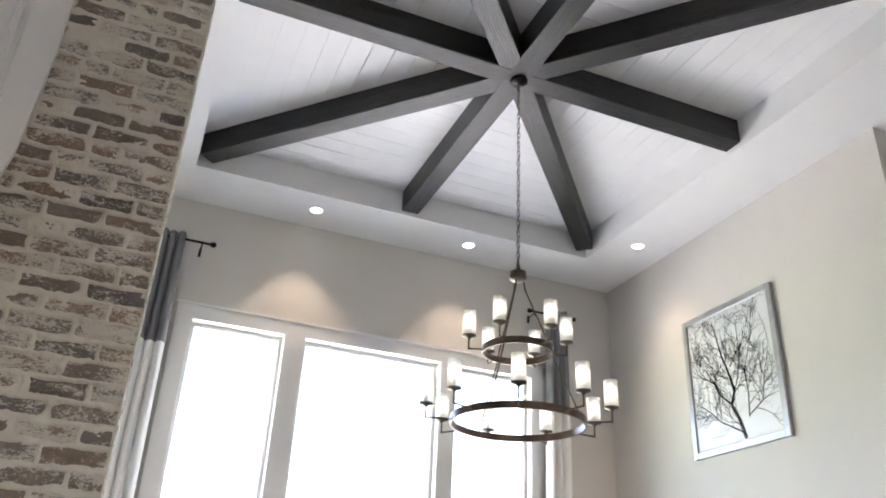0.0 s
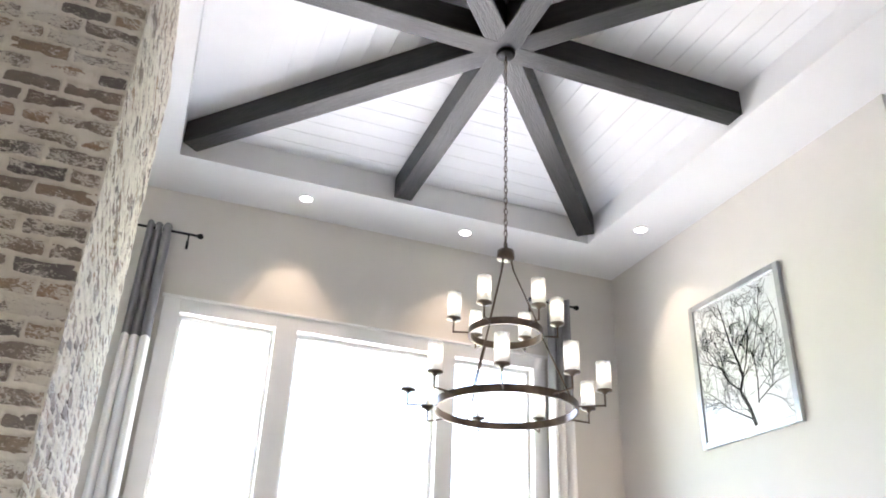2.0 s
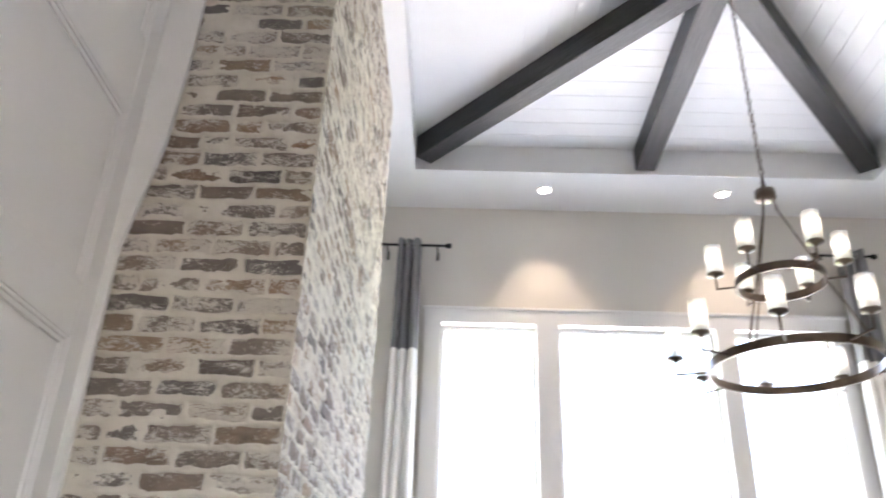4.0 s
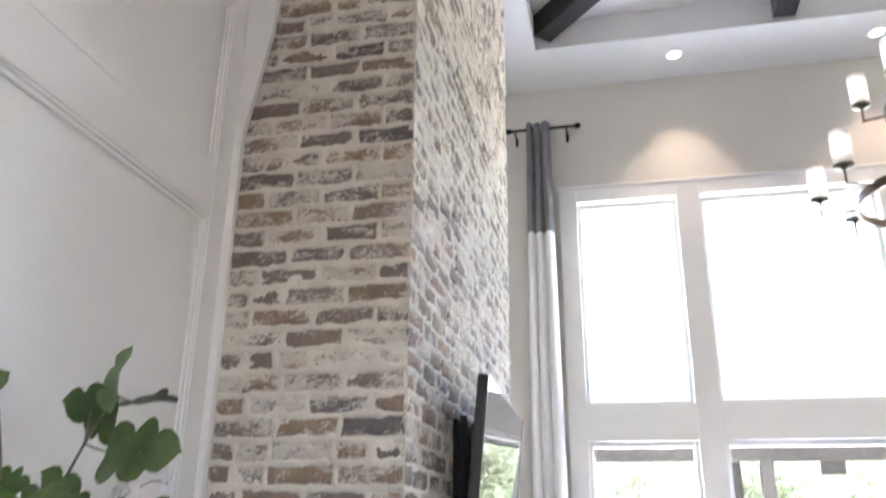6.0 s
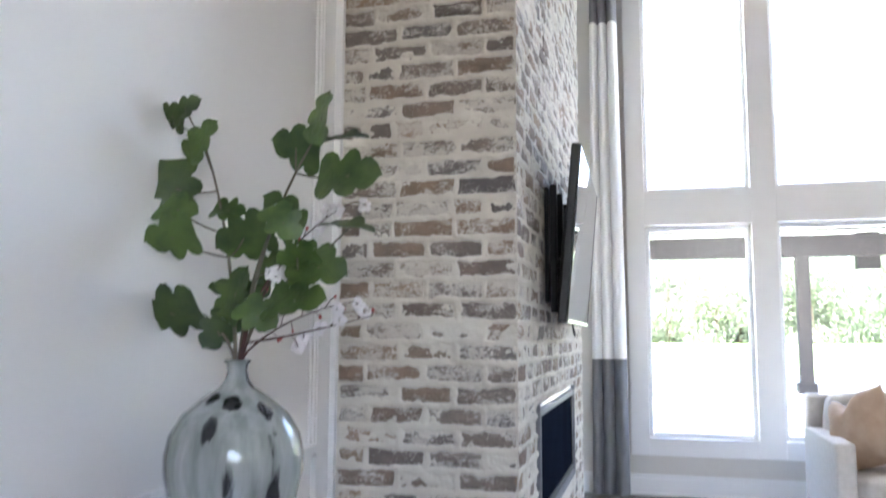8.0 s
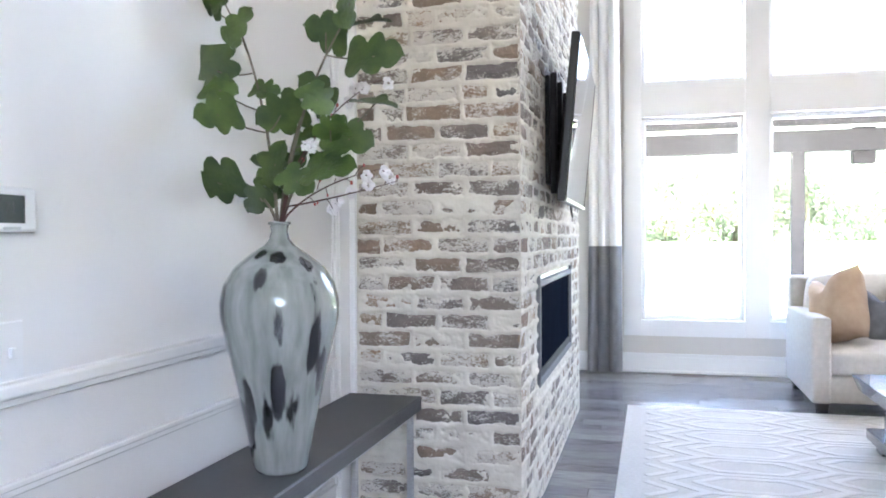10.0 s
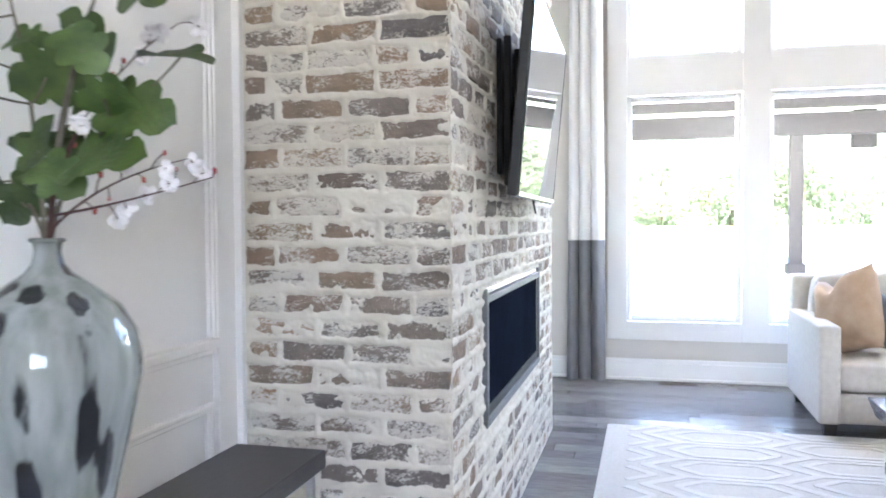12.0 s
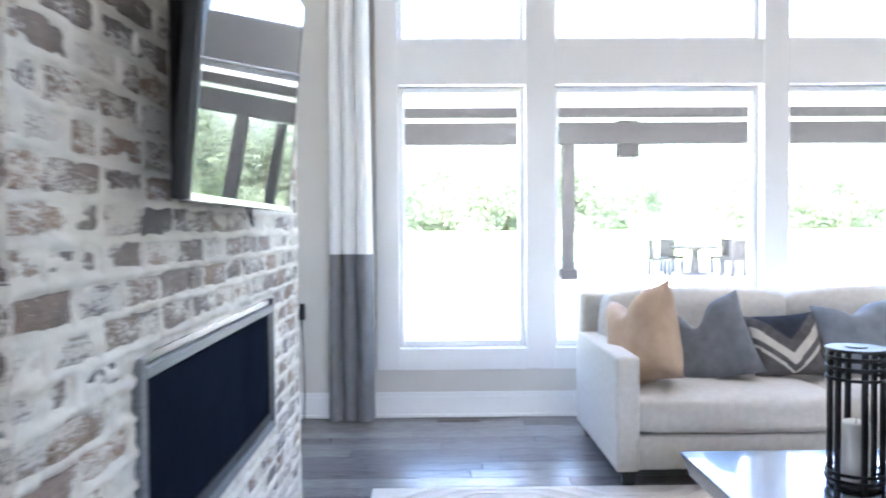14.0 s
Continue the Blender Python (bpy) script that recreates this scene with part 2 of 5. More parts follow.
def glass_material(name, tint, rough=0.02, mirror=0.08):
    m = bpy.data.materials.new(name)
    m.use_nodes = True
    nt = m.node_tree
    nt.nodes.remove(bsdf(m))
    out = nt.nodes["Material Output"]
    tr = nt.nodes.new("ShaderNodeBsdfTransparent")
    tr.inputs[0].default_value = (*tint, 1)
    gl = nt.nodes.new("ShaderNodeBsdfGlossy")
    gl.inputs["Roughness"].default_value = rough
    facing = nt.nodes.new("ShaderNodeLayerWeight")
    facing.inputs[0].default_value = 0.5
    power = nt.nodes.new("ShaderNodeMath")
    power.operation = "POWER"
    power.inputs[1].default_value = 4.5
    nt.links.new(facing.outputs["Facing"], power.inputs[0])
    lw = nt.nodes.new("ShaderNodeMapRange")
    lw.inputs["To Min"].default_value, lw.inputs["To Max"].default_value = 0.003, 0.9
    nt.links.new(power.outputs[0], lw.inputs[0])
    mx = nt.nodes.new("ShaderNodeMixShader")
    nt.links.new(lw.outputs[0], mx.inputs[0])
    nt.links.new(tr.outputs[0], mx.inputs[1])
    nt.links.new(gl.outputs[0], mx.inputs[2])
    nt.links.new(mx.outputs[0], out.inputs[0])
    return m


M_PANE = glass_material("window_glass", (0.98, 0.985, 0.985))


def shade_material():
    """Seeded, lightly frosted glass: part clear, part scattering."""
    m = glass_material("seeded_glass", (0.95, 0.95, 0.94), 0.1)
    nt = m.node_tree
    old = nt.nodes["Material Output"].inputs[0].links[0].from_socket
    tl = nt.nodes.new("ShaderNodeBsdfTranslucent")
    tl.inputs[0].default_value = (0.92, 0.92, 0.90, 1)
    n = nt.nodes.new("ShaderNodeTexNoise")
    n.inputs["Scale"].default_value = 130
    mr = nt.nodes.new("ShaderNodeMapRange")
    mr.inputs["To Min"].default_value, mr.inputs["To Max"].default_value = 0.2, 0.55
    mx = nt.nodes.new("ShaderNodeMixShader")
    nt.links.new(n.outputs[0], mr.inputs[0])
    nt.links.new(mr.outputs[0], mx.inputs[0])
    nt.links.new(old, mx.inputs[1])
    nt.links.new(tl.outputs[0], mx.inputs[2])
    nt.links.new(mx.outputs[0], nt.nodes["Material Output"].inputs[0])
    return m


M_SHADE = shade_material()


def emitter(name, colour, strength):
    m = bpy.data.materials.new(name)
    m.use_nodes = True
    b = bsdf(m)
    b.inputs["Base Color"].default_value = (0.8, 0.8, 0.8, 1)
    b.inputs["Emission Color"].default_value = (*colour, 1)
    b.inputs["Emission Strength"].default_value = strength
    return m


M_LAMP = emitter("downlight_lens", (1.0, 0.95, 0.88), 0.8)
M_BULB = emitter("warm_bulb", (1.0, 0.86, 0.68), 0.6)


def let_light_through(m, share, colour):
    """Thin leaves and cloth glow when lit from behind."""
    nt = m.node_tree
    out = nt.nodes["Material Output"]
    tl = nt.nodes.new("ShaderNodeBsdfTranslucent")
    tl.inputs[0].default_value = (*colour, 1)
    mx = nt.nodes.new("ShaderNodeMixShader")
    mx.inputs[0].default_value = share
    nt.links.new(bsdf(m).outputs[0], mx.inputs[1])
    nt.links.new(tl.outputs[0], mx.inputs[2])
    nt.links.new(mx.outputs[0], out.inputs[0])


let_light_through(M_FOLIAGE, 0.5, (0.29, 0.335, 0.25))


def vase_material():
    """Grey-green glass with fine drawn lines and broad smoky streaks that run down the body."""
    m = mat("smoky_streaked_glass", (0.38, 0.41, 0.385), (0.64, 0.67, 0.64), 34, 0.05, stretch=(1, 1, 0.10), coat=0.5)
    nt = m.node_tree
    b = bsdf(m)
    src = b.inputs["Base Color"].links[0].from_socket
    geo = nt.nodes.new("ShaderNodeNewGeometry")
    mp = nt.nodes.new("ShaderNodeMapping")
    mp.inputs["Scale"].default_value = (1, 1, 0.15)
    mp.inputs["Location"].default_value = (0.31, 0.12, 0.03)
    mp.inputs["Rotation"].default_value = (0.03, 0.05, 0)
    nt.links.new(geo.outputs["Position"], mp.inputs[0])
    ragged = nt.nodes.new("ShaderNodeTexNoise")
    ragged.inputs["Scale"].default_value, ragged.inputs["Detail"].default_value = 70, 2
    nt.links.new(mp.outputs[0], ragged.inputs["Vector"])
    n = nt.nodes.new("ShaderNodeTexVoronoi")
    n.inputs["Scale"].default_value = 18.5
    nt.links.new(mp.outputs[0], n.inputs["Vector"])
    edge_of = nt.nodes.new("ShaderNodeMath")
    edge_of.operation = "MULTIPLY_ADD"
    edge_of.inputs[1].default_value = 0.28
    nt.links.new(ragged.outputs[0], edge_of.inputs[0])
    nt.links.new(n.outputs["Distance"], edge_of.inputs[2])
    mr = nt.nodes.new("ShaderNodeMapRange")
    mr.interpolation_type = "SMOOTHSTEP"
    mr.inputs["From Min"].default_value, mr.inputs["From Max"].default_value = 0.56, 0.46
    mr.inputs["To Max"].default_value = 0.95
    nt.links.new(edge_of.outputs[0], mr.inputs[0])
    mix = nt.nodes.new("ShaderNodeMixRGB")
    mix.inputs[2].default_value = (0.035, 0.032, 0.042, 1)
    nt.links.new(mr.outputs[0], mix.inputs[0])
    nt.links.new(src, mix.inputs[1])
    nt.links.new(mix.outputs[0], b.inputs["Base Color"])
    b.inputs["Transmission Weight"].default_value = 0.5
    b.inputs["IOR"].default_value = 1.35
    return m


M_VASE = vase_material()

# ---- building helpers ----
BASE = {}


def thing(name, at, label, category, group="", kind=""):
    ob = new(name)
    ob.empty_display_size = 0.1
    ob.location = at
    BASE[ob.name] = Vector(at)
    return tagged(ob, label, category, group, kind)


def mesh_of(name, bm, material, smooth=False):
    me = bpy.data.meshes.new(name)
    bm.to_mesh(me)
    bm.free()
    for m in material if isinstance(material, (list, tuple)) else [material]:
        me.materials.append(m)
    if smooth:
        for p in me.polygons:
            p.use_smooth = True
    return me


def part(name, bm, material, parent=None, label="", smooth=False):
    """One mesh object; its bmesh is in world metres."""
    base = BASE.get(parent.name, Vector((0, 0, 0))) if parent else Vector((0, 0, 0))
    if base.length:
        bmesh.ops.translate(bm, verts=bm.verts, vec=-base)
    ob = new(name, mesh_of(name, bm, material, smooth))
    if parent:
        ob.parent = parent
        BASE[ob.name] = base
    if label:
        ob["label"] = label
    return ob


def solid(name, bm, material, label, category, group="", kind="", smooth=False):
    return tagged(part(name, bm, material, smooth=smooth), label, category, group, kind)


def box(bm, x0, y0, z0, x1, y1, z1, bevel=0.0, seg=2, m=None):
    c = Matrix.Translation(((x0 + x1) / 2, (y0 + y1) / 2, (z0 + z1) / 2)) @ Matrix.Diagonal((abs(x1 - x0), abs(y1 - y0), abs(z1 - z0), 1))
    v = bmesh.ops.create_cube(bm, size=1, matrix=c)["verts"]
    if bevel:
        es = list({e for q in v for e in q.link_edges})
        got = bmesh.ops.bevel(bm, geom=es, offset=bevel, segments=seg, affect="EDGES", profile=0.5)
        v = list({q for f in got["faces"] for q in f.verts} | {q for q in v if q.is_valid})
    if m is not None:
        bmesh.ops.transform(bm, matrix=m, verts=v)
    return v


def one_box(*a, **k):
    bm = bmesh.new()
    box(bm, *a, **k)
    return bm


def rod_between(bm, a, b, r, r2=None, seg=10):
    a, b = Vector(a), Vector(b)
    d = b - a
    m = Matrix.Translation((a + b) / 2) @ d.to_track_quat("Z", "Y").to_matrix().to_4x4()
    return bmesh.ops.create_cone(bm, cap_ends=True, segments=seg, radius1=r, radius2=r if r2 is None else r2, depth=d.length, matrix=m)["verts"]


def lathe(bm, profile, centre, seg=32):
    cx, cy, cz = centre
    rings = []
    for r, z in profile:
        rings.append([bm.verts.new((cx + r * math.cos(2 * math.pi * i / seg), cy + r * math.sin(2 * math.pi * i / seg), cz + z)) for i in range(seg)])
    for a, b in zip(rings, rings[1:]):
        for i in range(seg):
            bm.faces.new((a[i], a[(i + 1) % seg], b[(i + 1) % seg], b[i]))
    return rings


def ring_band(bm, centre, r, width, height, seg=64):
    """A flat hoop of rectangular section."""
    lathe(bm, ((r - width / 2, -height / 2), (r + width / 2, -height / 2), (r + width / 2, height / 2), (r - width / 2, height / 2), (r - width / 2, -height / 2)), centre, seg)
    bmesh.ops.remove_doubles(bm, verts=bm.verts, dist=1e-5)


def tube(bm, pts, r, seg=6):
    pts = [Vector(p) for p in pts]
    rings = []
    for i, p in enumerate(pts):
        d = (pts[min(i + 1, len(pts) - 1)] - pts[max(i - 1, 0)]).normalized()
        q = d.to_track_quat("Z", "Y")
        rr = r[i] if isinstance(r, (list, tuple)) else r
        rings.append([bm.verts.new(p + q @ Vector((rr * math.cos(2 * math.pi * k / seg), rr * math.sin(2 * math.pi * k / seg), 0))) for k in range(seg)])
    for a, b in zip(rings, rings[1:]):
        for i in range(seg):
            bm.faces.new((a[i], a[(i + 1) % seg], b[(i + 1) % seg], b[i]))
    bm.faces.new(rings[0][::-1])
    bm.faces.new(rings[-1])


def bend(a, b, c, n=8):
    a, b, c = Vector(a), Vector(b), Vector(c)
    return [(1 - t) ** 2 * a + 2 * t * (1 - t) * b + t * t * c for t in (i / n for i in range(n + 1))]


# ---- structure ----
solid("floor", one_box(-1.0, BACK_Y - 0.2, -0.2, 6.6, WALL_Y + 0.2, -0.012), M_GROUT, "dark grey oak plank floor", "floor", kind="structure")

bm = bmesh.new()
TOP = 5.9
xs = [-1.0] + [v for c in COLS for v in c] + [5.0]
for i in range(0, len(xs), 2):
    box(bm, xs[i], WALL_Y, -0.2, xs[i + 1], WALL_Y + 0.2, TOP)
for x0, x1 in COLS:
    box(bm, x0, WALL_Y, -0.2, x1, WALL_Y + 0.2, ROWS_Z[0][0])
    box(bm, x0, WALL_Y, ROWS_Z[0][1], x1, WALL_Y + 0.2, ROWS_Z[1][0])
    box(bm, x0, WALL_Y, ROWS_Z[1][1], x1, WALL_Y + 0.2, TOP)
solid("wall_north", bm, M_WALL, "warm greige painted wall with tall windows", "wall", kind="structure")
solid("wall_west", one_box(LEFT_X - 0.2, BACK_Y, -0.2, LEFT_X, WALL_Y, TOP), M_WHITE, "white painted wall with panel mouldings", "wall", kind="structure")
CORNER_Y, FAR_X = 3.68, 6.4
solid("wall_east", one_box(RIGHT_X, CORNER_Y, -0.2, RIGHT_X + 0.2, WALL_Y, TOP), M_WALL, "warm greige painted wall", "wall", kind="structure")
solid("wall_return", one_box(RIGHT_X + 0.2, CORNER_Y, -0.2, FAR_X + 0.2, CORNER_Y + 0.2, TOP), M_WALL, "warm greige painted wall turning a corner", "wall", kind="structure")
solid("wall_far_east", one_box(FAR_X, BACK_Y, -0.2, FAR_X + 0.2, CORNER_Y, TOP), M_WALL, "warm greige painted wall", "wall", kind="structure")
# closing wall out of view; its opening is added to let fill light in
bm = bmesh.new()
box(bm, -1.0, BACK_Y - 0.2, -0.2, 1.2, BACK_Y, TOP)
box(bm, 3.6, BACK_Y - 0.2, -0.2, FAR_X + 0.2, BACK_Y, TOP)
box(bm, 1.2, BACK_Y - 0.2, 3.3, 3.6, BACK_Y, TOP)
box(bm, 1.2, BACK_Y - 0.2, -0.2, 3.6, BACK_Y, 1.5)
solid("wall_south_light_gap", bm, M_WALL, "warm greige painted wall", "wall", kind="structure")

TX0, TX1, TY0, TY1 = 0.065, 4.02, 2.2, 6.62
bm = bmesh.new()
for x0, y0, x1, y1 in ((-1.0, BACK_Y, TX0, WALL_Y), (TX1, BACK_Y, 4.9, WALL_Y), (4.9, BACK_Y, FAR_X, CORNER_Y), (TX0, BACK_Y, TX1, TY0), (TX0, TY1, TX1, WALL_Y)):
    box(bm, x0, y0, SOFFIT, x1, y1, CEIL + 0.05)
solid("ceiling_soffit", bm, M_CEIL, "smooth white ceiling round a tray", "ceiling", kind="structure")

# shiplap: boards run along each side of the tray and meet under the corner beams
bm = bmesh.new()
HX, HY = 2.06, 4.40


def ship(side):
    n = 12
    for k in range(n):
        a, b = k / n + 0.0011, (k + 1) / n - 0.0011
        if side == "n":
            q = [(TX0 + (HX - TX0) * s, TY1 + (HY - TY1) * s) for s in (a, b)], [(TX1 + (HX - TX1) * s, TY1 + (HY - TY1) * s) for s in (a, b)]
        elif side == "s":
            q = [(TX0 + (HX - TX0) * s, TY0 + (HY - TY0) * s) for s in (a, b)], [(TX1 + (HX - TX1) * s, TY0 + (HY - TY0) * s) for s in (a, b)]
        elif side == "w":
            q = [(TX0 + (HX - TX0) * s, TY0 + (HY - TY0) * s) for s in (a, b)], [(TX0 + (HX - TX0) * s, TY1 + (HY - TY1) * s) for s in (a, b)]
        else:
            q = [(TX1 + (HX - TX1) * s, TY0 + (HY - TY0) * s) for s in (a, b)], [(TX1 + (HX - TX1) * s, TY1 + (HY - TY1) * s) for s in (a, b)]
        (p0, p1), (p3, p2) = q
        lo = [bm.verts.new((x, y, CEIL)) for x, y in (p0, p1, p2, p3)]
        hi = [bm.verts.new((x, y, CEIL + 0.012)) for x, y in (p0, p1, p2, p3)]
        bm.faces.new(lo)
        for i in range(4):
            bm.faces.new((lo[i], lo[(i + 1) % 4], hi[(i + 1) % 4], hi[i]))


for s in "nswe":
    ship(s)
box(bm, TX0 - 0.1, TY0 - 0.1, CEIL + 0.012, TX1 + 0.1, TY1 + 0.1, CEIL + 0.1)
bmesh.ops.recalc_face_normals(bm, faces=bm.faces)
solid("ceiling_shiplap", bm, M_SHIP, "white painted shiplap boards in the ceiling tray", "ceiling", kind="structure")

# beams
beam_ends = {"n": (HX, TY1), "s": (HX, TY0), "w": (TX0, HY), "e": (TX1, HY), "nw": (TX0, TY1), "ne": (TX1, TY1), "sw": (TX0, TY0), "se": (TX1, TY0)}
for i, (k, (ex, ey)) in enumerate(beam_ends.items()):
    d = Vector((ex - HX, ey - HY, 0))
    L = d.length - (0.10 if len(k) == 2 else 0.0)
    bm = bmesh.new()
    box(bm, 0.02 + 0.002 * i, -0.085, 5.40 + 0.0008 * i, L, 0.085, CEIL - 0.002, bevel=0.006, seg=1)
    beam = solid("ceiling_beam", bm, M_BEAM, "dark stained timber beam under the white tray ceiling", "beam", "star of ceiling beams")
    beam.matrix_basis = Matrix.Translation((HX, HY, 0)) @ Matrix.Rotation(math.atan2(d.y, d.x), 4, "Z")

# window casing
bm = bmesh.new()
CX0, CX1, CZ0, CZ1 = 0.173, 3.853, 0.313, 4.336
zz = [CZ0, ROWS_Z[0][0], ROWS_Z[0][1], ROWS_Z[1][0], ROWS_Z[1][1], CZ1]
xx = [CX0] + [v for c in COLS for v in c] + [CX1]
for i in range(0, 8, 2):
    box(bm, xx[i], WALL_Y - 0.022, CZ0, xx[i + 1], WALL_Y, CZ1, bevel=0.003, seg=1)
for x0, x1 in COLS:
    for j in (0, 2, 4):
        box(bm, x0, WALL_Y - 0.021, zz[j], x1, WALL_Y, zz[j + 1])
box(bm, CX0 - 0.02, WALL_Y - 0.032, CZ1 - 0.012, CX1 + 0.02, WALL_Y, CZ1 + 0.014, bevel=0.004, seg=1)
solid("trim_window_casing", bm, M_TRIM, "flat white painted casing round the window wall", "trim", kind="structure")
n = 0
for j, (z0, z1) in enumerate(ROWS_Z):
    for i, (x0, x1) in enumerate(COLS):
        n += 1
        w = thing("window_%d" % n, ((x0 + x1) / 2, WALL_Y + 0.1, z0), "fixed white-framed window pane" + (" over the patio" if j == 0 else " high in the wall"), "window", kind="structure")
        for a in (((x0, z0), (x0 + 0.035, z1)), ((x1 - 0.035, z0), (x1, z1)), ((x0 + 0.035, z0), (x1 - 0.035, z0 + 0.04)), ((x0 + 0.035, z1 - 0.04), (x1 - 0.035, z1))):
            (ax, az), (bx, bz) = a
            part("window_frame", one_box(ax, WALL_Y + 0.085, az, bx, WALL_Y + 0.15, bz, bevel=0.006, seg=1), M_TRIM, w)
        p = part("pane", one_box(x0 + 0.03, WALL_Y + 0.112, z0 + 0.035, x1 - 0.03, WALL_Y + 0.118, z1 - 0.035), M_PANE, w)
        p.visible_shadow = False


def baseboard(name, a, b, inward):
    """Board, cap and shoe along a wall from a to b."""
    (x0, y0), (x1, y1) = a, b
    ix, iy = inward
    bm = bmesh.new()
    for t, z0, z1 in ((0.016, 0.0, 0.135), (0.010, 0.135, 0.165), (0.028, 0.0, 0.022)):
        box(bm, min(x0, x1, x0 + ix * t), min(y0, y1, y0 + iy * t), z0, max(x0, x1, x0 + ix * t), max(y0, y1, y0 + iy * t), z1, bevel=0.003, seg=1)
    solid(name, bm, M_TRIM, "white painted stepped baseboard", "baseboard", kind="structure")


baseboard("baseboard_north", (LEFT_X, WALL_Y), (RIGHT_X, WALL_Y), (0, -1))
baseboard("baseboard_east", (RIGHT_X, CORNER_Y), (RIGHT_X, WALL_Y - 0.03), (-1, 0))
baseboard("baseboard_return", (RIGHT_X, CORNER_Y), (FAR_X, CORNER_Y), (0, -1))
baseboard("baseboard_west", (LEFT_X, BACK_Y), (LEFT_X, 3.2), (1, 0))

# panelling on the west wall
bm = bmesh.new()
X = LEFT_X
box(bm, X, 3.10, 0.0, X + 0.022, 3.25, 5.36, bevel=0.002, seg=1)
box(bm, X, BACK_Y, 2.476, X + 0.020, 3.10, 2.65, bevel=0.002, seg=1)
box(bm, X, BACK_Y, 3.33, X + 0.020, 3.10, 3.66, bevel=0.002, seg=1)
box(bm, X, BACK_Y, 0.862, X + 0.030, 3.10, 0.892, bevel=0.006)
box(bm, X, BACK_Y, 0.846, X + 0.016, 3.10, 0.862, bevel=0.003, seg=1)
solid("trim_wall_boards", bm, M_WHITE, "white painted boards and chair rail on the wall", "trim", kind="structure")
# scribed corner board against the uneven brick, stepping out above the upper rail
bm = bmesh.new()
edge = ((0.0, -0.722), (2.84, -0.708), (3.28, -0.628), (3.75, -0.602), (5.358, -0.598))
lo = [[bm.verts.new((x, y, z)) for x, y in ((X + 0.022, 3.200), (e, 3.200), (e, 3.224), (X + 0.022, 3.224))] for z, e in edge]
for a, c in zip(lo, lo[1:]):
    for k in range(4):
        bm.faces.new((a[k], a[(k + 1) % 4], c[(k + 1) % 4], c[k]))
bm.faces.new(lo[0][::-1])
bm.faces.new(lo[-1])
solid("trim_corner_board", bm, M_WHITE, "white scribed corner board beside the brick", "trim", kind="structure")


def panel_mould(y0, y1, z0, z1):
    bm = bmesh.new()
    for w, d in ((0.030, 0.010), (0.014, 0.018)):
        box(bm, X, y0, z0, X + d, y0 + w, z1, bevel=0.003, seg=1)
        box(bm, X, y1 - w, z0, X + d, y1, z1, bevel=0.003, seg=1)
        box(bm, X, y0 + w, z0, X + d, y1 - w, z0 + w, bevel=0.003, seg=1)
        box(bm, X, y0 + w, z1 - w, X + d, y1 - w, z1, bevel=0.003, seg=1)
    solid("trim_panel_moulding", bm, M_WHITE, "white painted picture-frame moulding", "trim", kind="structure")


panel_mould(-2.5, 3.10, 0.864, 2.476)
panel_mould(-2.5, 3.10, 2.65, 3.33)
panel_mould(-2.5, 3.08, 0.22, 0.705)
panel_mould(-2.5, 3.10, 3.66, 5.2)

# ---- chimney ----
CF, CS, CE = -0.07, 3.23, 5.68
COURSE = 0.0727
FP = (3.71, 5.075, 0.505, 0.99)
chimney = thing("chimney_breast", (-0.4, 4.45, 0), "lime-smeared old brick chimney breast to the ceiling", "chimney")
bm = bmesh.new()
bt = 0.10
box(bm, LEFT_X + 0.03, CS + bt, 0, CF - bt, CE - 0.02, SOFFIT - 0.002)
box(bm, LEFT_X + 0.03, CS + 0.03, 0, CF - 0.03, CS + bt, SOFFIT - 0.002)
box(bm, CF - bt, CS + bt, 0, CF - 0.03, FP[0], SOFFIT - 0.002)
box(bm, CF - bt, FP[1], 0, CF - 0.03, CE - 0.02, SOFFIT - 0.002)
box(bm, CF - bt, FP[0], 0, CF - 0.03, FP[1], FP[2])
box(bm, CF - bt, FP[0], FP[3], CF - 0.03, FP[1], SOFFIT - 0.002)
part("core", bm, M_MORTAR, chimney)

rng = random.Random(5)
BRICK_L, JOINT = 0.213, 0.017


def courses(length, corner_first):
    """Bricks of one face as (course, start, end) from the outer corner."""
    out = []
    for c in range(int(SOFFIT / COURSE)):
        s = 0.0
        first = BRICK_L / 2 + 0.008 if (c + corner_first) % 2 else BRICK_L + rng.uniform(-0.01, 0.01)
        while s < length - 0.02:
            e = min(s + first, length)
            if length - e < 0.05:
                e = length
            out.append((c, s, e))
            s = e
            first = BRICK_L * rng.choice((1, 1, 1, 1, 0.97, 1.04, 0.55)) + rng.uniform(-0.008, 0.008)
    return out


